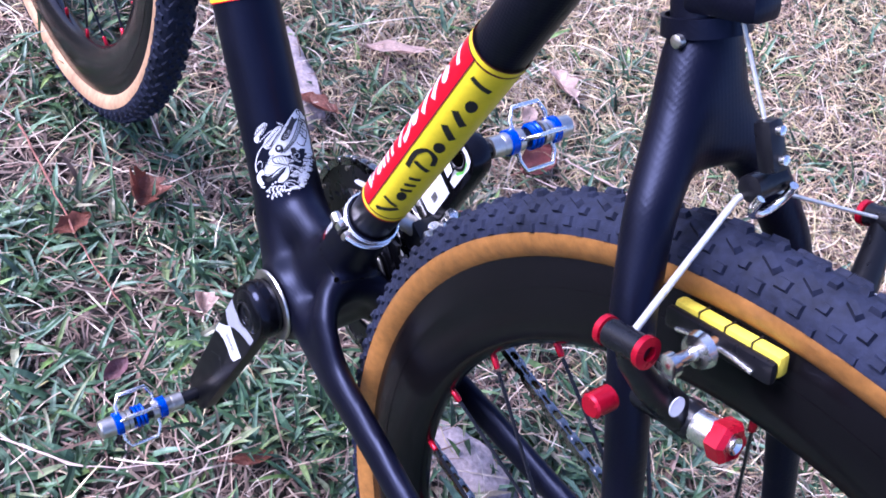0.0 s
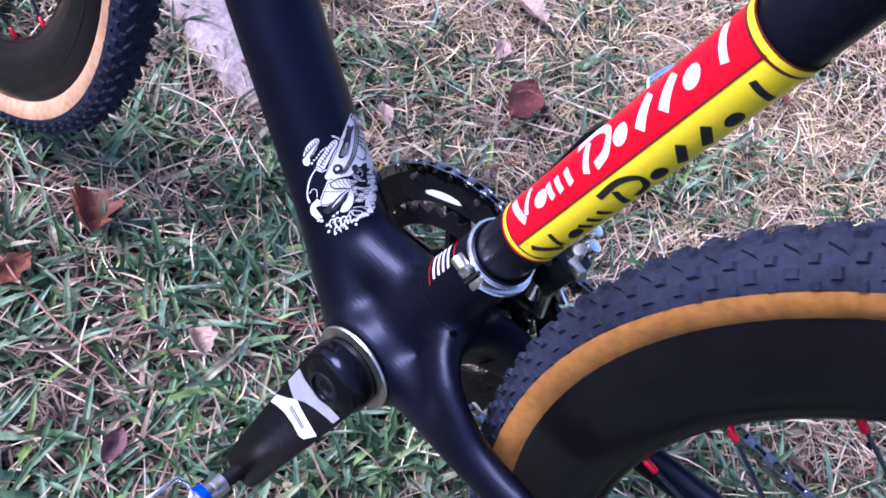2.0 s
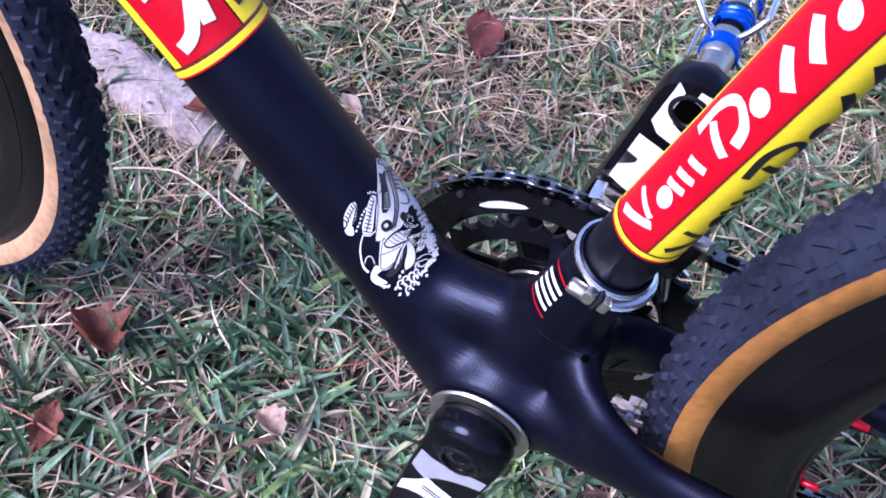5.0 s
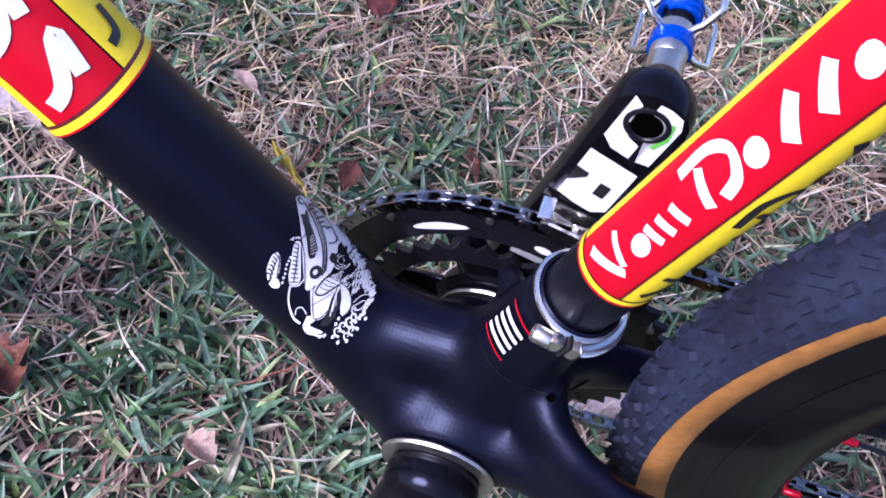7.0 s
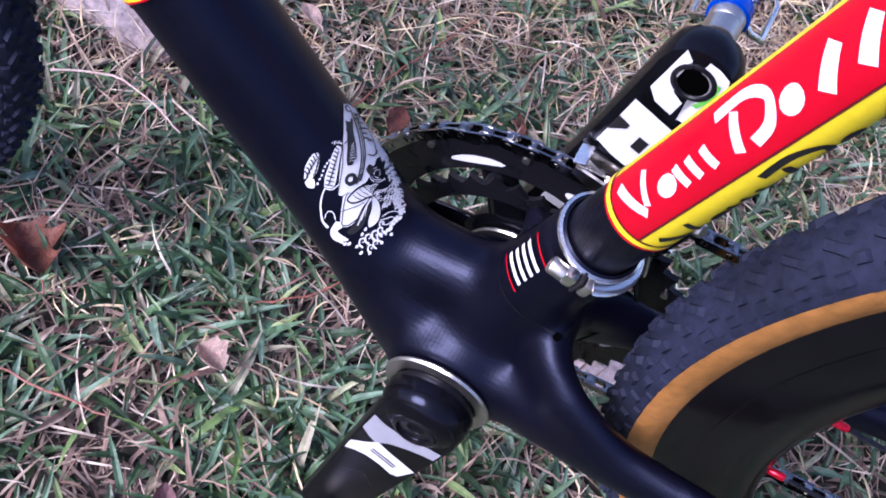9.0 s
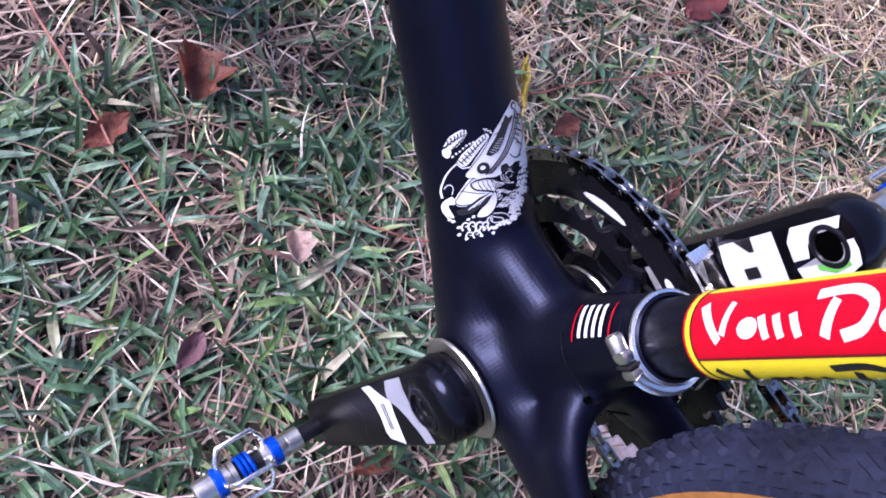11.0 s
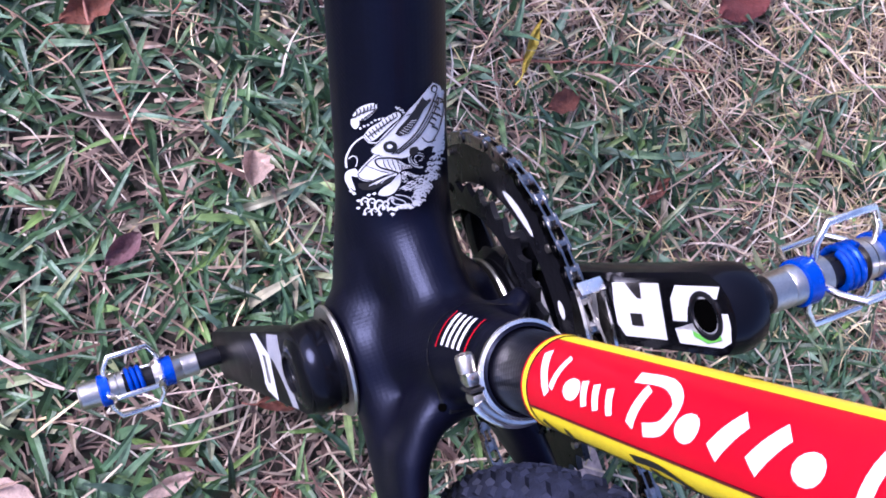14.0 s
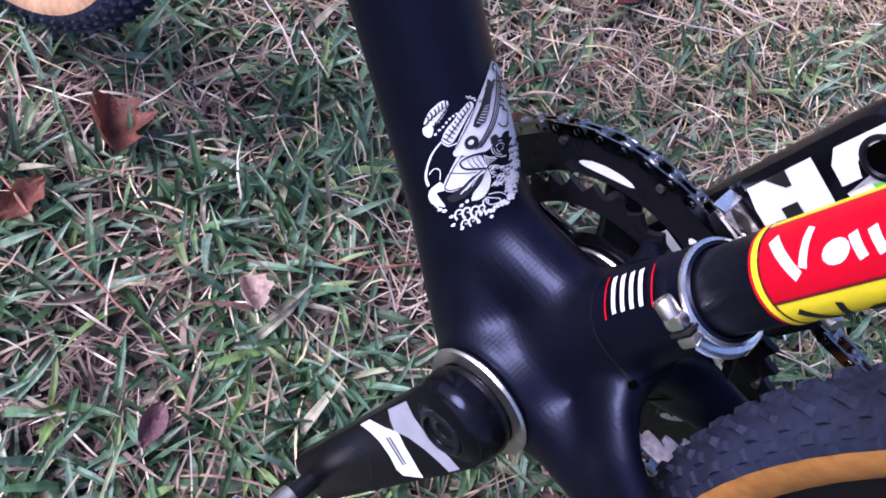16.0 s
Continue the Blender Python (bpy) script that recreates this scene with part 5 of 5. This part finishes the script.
def make_rear_brake(side):
    """A wide cantilever: post and pivot on the stay, arm, pad holder with pad, and red fittings."""
    sx = side
    piv = Vector((-0.0575 if sx < 0 else 0.049, -0.281, 0.606))
    back = Vector((0, -0.86, 0.5)).normalized()
    down = Vector((0, -0.5, -0.86))
    out = X * sx * (1.0 if sx < 0 else 0.62)
    arm = part("brake_arm", sweep([piv + back * 0.016 + out * a + down * b for a, b in ((-0.004, 0.004), (0.006, -0.006), (0.02, -0.022), (0.03, -0.038), (0.034, -0.05))], [(0.008, 0.006), (0.009, 0.007), (0.007, 0.006), (0.0065, 0.0055), (0.0055, 0.0045)], 14), BLACK, bike, "black cantilever brake arm with red fittings")
    part("post", lathe([(-0.006, 0.008), (0.012, 0.0075), (0.022, 0.0085), (0.026, 0.007)], piv, back, 20), BLACK, arm)
    part("pivot_sleeve", lathe([(0.026, 0.006), (0.026, 0.0078), (0.034, 0.0078), (0.0355, 0.0074)], piv, back, 24), SILVER, arm, "bright knurled sleeve")
    part("pivot_cap", lathe([(0.034, 0.0078), (0.035, 0.0092), (0.041, 0.0092), (0.043, 0.007), (0.0425, 0.0045), (0.041, 0.0042)], piv, back, 6), RED_METAL, arm, "red hexagonal end cap")
    part("cap_screw", lathe([(0.041, 0.0005), (0.0425, 0.004), (0.0435, 0.0038), (0.042, 0.002)], piv, back, 16), SILVER, arm)
    end = piv + back * 0.016 + out * 0.033 + down * -0.047
    part("cable_anchor", lathe([(-0.009, 0.0045), (-0.008, 0.0055), (0.008, 0.0055), (0.009, 0.0045)], end, back, 18), BLACK, arm)
    part("anchor_ring", lathe([(0.0085, 0.003), (0.0085, 0.0064), (0.011, 0.0064), (0.0115, 0.003)], end, back, 20, closed=True), RED_METAL, arm, "red washer")
    part("anchor_ring", lathe([(-0.0115, 0.003), (-0.0115, 0.006), (-0.009, 0.006), (-0.0085, 0.003)], end, back, 20, closed=True), RED_METAL, arm)
    part("barrel", lathe([(0, 0.001), (0, 0.0055), (0.010, 0.0055), (0.011, 0.0045)], piv + out * 0.02 - down * 0.006 - back * 0.004, out, 16), RED_METAL, arm, "red barrel nut")
    # shoe beside the rim, along the tyre
    a = math.atan2(0.278, 0.142)
    rad, tang = Vector((0, math.cos(a), math.sin(a))), Vector((0, math.sin(a), -math.cos(a)))
    mid = REAR + rad * 0.3085 + X * sx * 0.021
    part("pad_holder", block((0.057, 0.0105, 0.005), axes(mid + X * sx * 0.0035 - rad * 0.0012, tang, rad.cross(tang) * sx), 0.0025), BLACK, arm, "black pad holder")
    part("brake_pad", block((0.056, 0.0105, 0.0065), axes(mid - X * sx * 0.0028, tang, rad.cross(tang) * sx), 0.0018), PAD, arm, "yellow brake pad")
    for k in (-0.014, 0.0, 0.014):
        part("pad_slot", block((0.0006, 0.011, 0.007), axes(mid - X * sx * 0.0026 + tang * k + rad * 0.0004, tang, rad.cross(tang) * sx)), INK, arm)
    part("pad_spring", sweep([mid + X * sx * 0.0068 + tang * q - rad * (0.001 + 6 * q * q) for q in (-0.02, -0.01, 0.0, 0.01, 0.02)], 0.0011, 8), SILVER, arm, "thin silver strip")
    part("pad_stud", lathe([(0, 0.0032), (0.024, 0.0032), (0.025, 0.0055), (0.029, 0.0055), (0.03, 0.003)], mid + X * sx * 0.006, X * sx, 16), SILVER, arm)
    part("washer", lathe([(0.008, 0.0034), (0.008, 0.0085), (0.012, 0.0075), (0.013, 0.0034)], mid + X * sx * 0.006, X * sx, 20, closed=True), SILVER, arm)
    part("round_mark", lathe([(0, 0.0001), (0, 0.0042), (0.0006, 0.0042), (0.0006, 0.0001)], piv + back * 0.0235 + out * 0.012 + down * -0.013, back, 20), WHITE, arm, "round white mark")
    return end


ends = [make_rear_brake(s) for s in (-1, 1)]
yoke_at = Vector((-0.002, -0.236, 0.691))
yoke = part("cable_yoke", block((0.0095, 0.009, 0.022), axes(yoke_at, X, (0, 0.7, 0.7)), 0.003), BLACK, bike, "black straddle cable yoke with silver bolts")
for dz in (-0.006, 0.006):
    part("yoke_bolt", lathe([(0, 0.0022), (0.0025, 0.0022), (0.003, 0.0014)], yoke_at + Vector((0, -0.0032 + dz * 0.7, 0.0032 + dz * 0.7)), (0, -0.7, 0.7), 12), SILVER, yoke)
part("yoke_hook", sweep([yoke_at + Vector((0.011 * math.cos(radians(a)), -0.014, -0.016 + 0.010 * math.sin(radians(a)))) for a in range(-200, 21, 20)], 0.0019, 10), SILVER, yoke, "curved bright hook")
part("yoke_drum", lathe([(-0.010, 0.003), (-0.009, 0.0058), (0.009, 0.0058), (0.010, 0.003)], yoke_at + Vector((0.003, -0.006, -0.017)), X, 20), BLACK, yoke)
for e in ends:
    part("straddle_cable", sweep([yoke_at + Vector((0.003, -0.006, -0.017)), yoke_at + Vector((-0.008 if e.x < 0 else 0.010, -0.005, -0.024)), e], 0.0015 if e.x < 0 else 0.0009, 10), CABLE, yoke, "pale braided cable")
hang = part("cable_hanger", block((0.017, 0.036, 0.012), axes(Vector((-0.006, -0.190, 0.7265)), X, (0, 0.5, 0.86)), 0.004), CARBON, bike, "black cable hanger behind the stay")
part("hanger_band", lathe([(0, 0.0168), (0, 0.0186), (0.008, 0.0182), (0.008, 0.0165)], Vector((0, -0.184, 0.705)), (0, 0.58, 0.81), 28, closed=True), CARBON, hang)
part("hanger_bolt", lathe([(0, 0.0028), (0.003, 0.0028), (0.0036, 0.0016)], Vector((-0.0175, -0.186, 0.706)), -X, 14), SATIN, hang)
part("brake_cable", sweep([(-0.004, -0.194, 0.7255), (-0.002, -0.232, 0.694)], 0.0009, 8), CABLE, hang, "thin steel brake cable")


def make_front_derailleur():
    """Cage plates over the chain, links and body on the seat tube's right."""
    body = part("front_derailleur", block((0.02, 0.022, 0.03), axes(Vector((0.034, -0.052, 0.392)), X, SEAT.u), 0.004), BLACK, bike, "black and silver front derailleur")
    part("clamp_arm", sweep([SEAT.axis(0.13) + X * 0.015, Vector((0.034, -0.05, 0.398))], [(0.007, 0.006), (0.008, 0.006)], 12), SATIN, body)
    for x in (0.0435, 0.0565):
        o = []
        for k in range(12):
            a = radians(94 + 3.2 * k)
            o.append((0.1045 * math.cos(a), 0.1045 * math.sin(a)))
        for k in range(11, -1, -1):
            a = radians(94 + 3.2 * k)
            r = 0.0995 - 0.006 * math.sin(math.pi * k / 11)
            o.append((r * math.cos(a), r * math.sin(a)))
        m = Matrix(((0, 0, 1, x), (1, 0, 0, BB.y), (0, 1, 0, BB.z), (0, 0, 0, 1)))
        part("cage_plate", slab(o, 0.0016, m, 0.0), SILVER, body, "bright steel cage plate")
    part("cage_bridge", block((0.0125, 0.0065, 0.0018), axes(Vector((0.05, -0.008, 0.387)), X, (0, 0.3, 0.95)), 0.0006), SILVER, body)
    for k in range(3):
        part("link", sweep([Vector((0.03 + 0.008 * k, -0.05, 0.36)), Vector((0.042 + 0.005 * k, -0.045, 0.385))], 0.004, 10), SATIN, body)
    for q in ((0.05, -0.05, 0.398), (0.042, -0.056, 0.396)):
        part("adjust_screw", lathe([(0, 0.0028), (0.012, 0.0028), (0.013, 0.0044), (0.017, 0.0044), (0.0175, 0.002)], Vector(q), (0.2, -0.2, 0.95), 14), SILVER, body)
    part("outer_link", sweep([(0.036, -0.0565, 0.412), (0.037, -0.0575, 0.393), (0.036, -0.054, 0.366), (0.034, -0.0585, 0.349)], [(0.0035, 0.005), (0.005, 0.006), (0.004, 0.005), (0.003, 0.004)], 12), SILVER, body, "bright steel link")
    part("link_pin", lathe([(0, 0.0036), (0.011, 0.0036), (0.012, 0.003), (0.012, 0.0001)], Vector((0.031, -0.058, 0.405)), (-0.4, -0.8, 0.3), 14), SATIN, body)
    part("shift_cable", sweep([(0.03, -0.05, 0.37), (0.022, -0.068, 0.33), (0.012, -0.05, 0.3)], 0.0008, 6), BLACK, body)


make_front_derailleur()
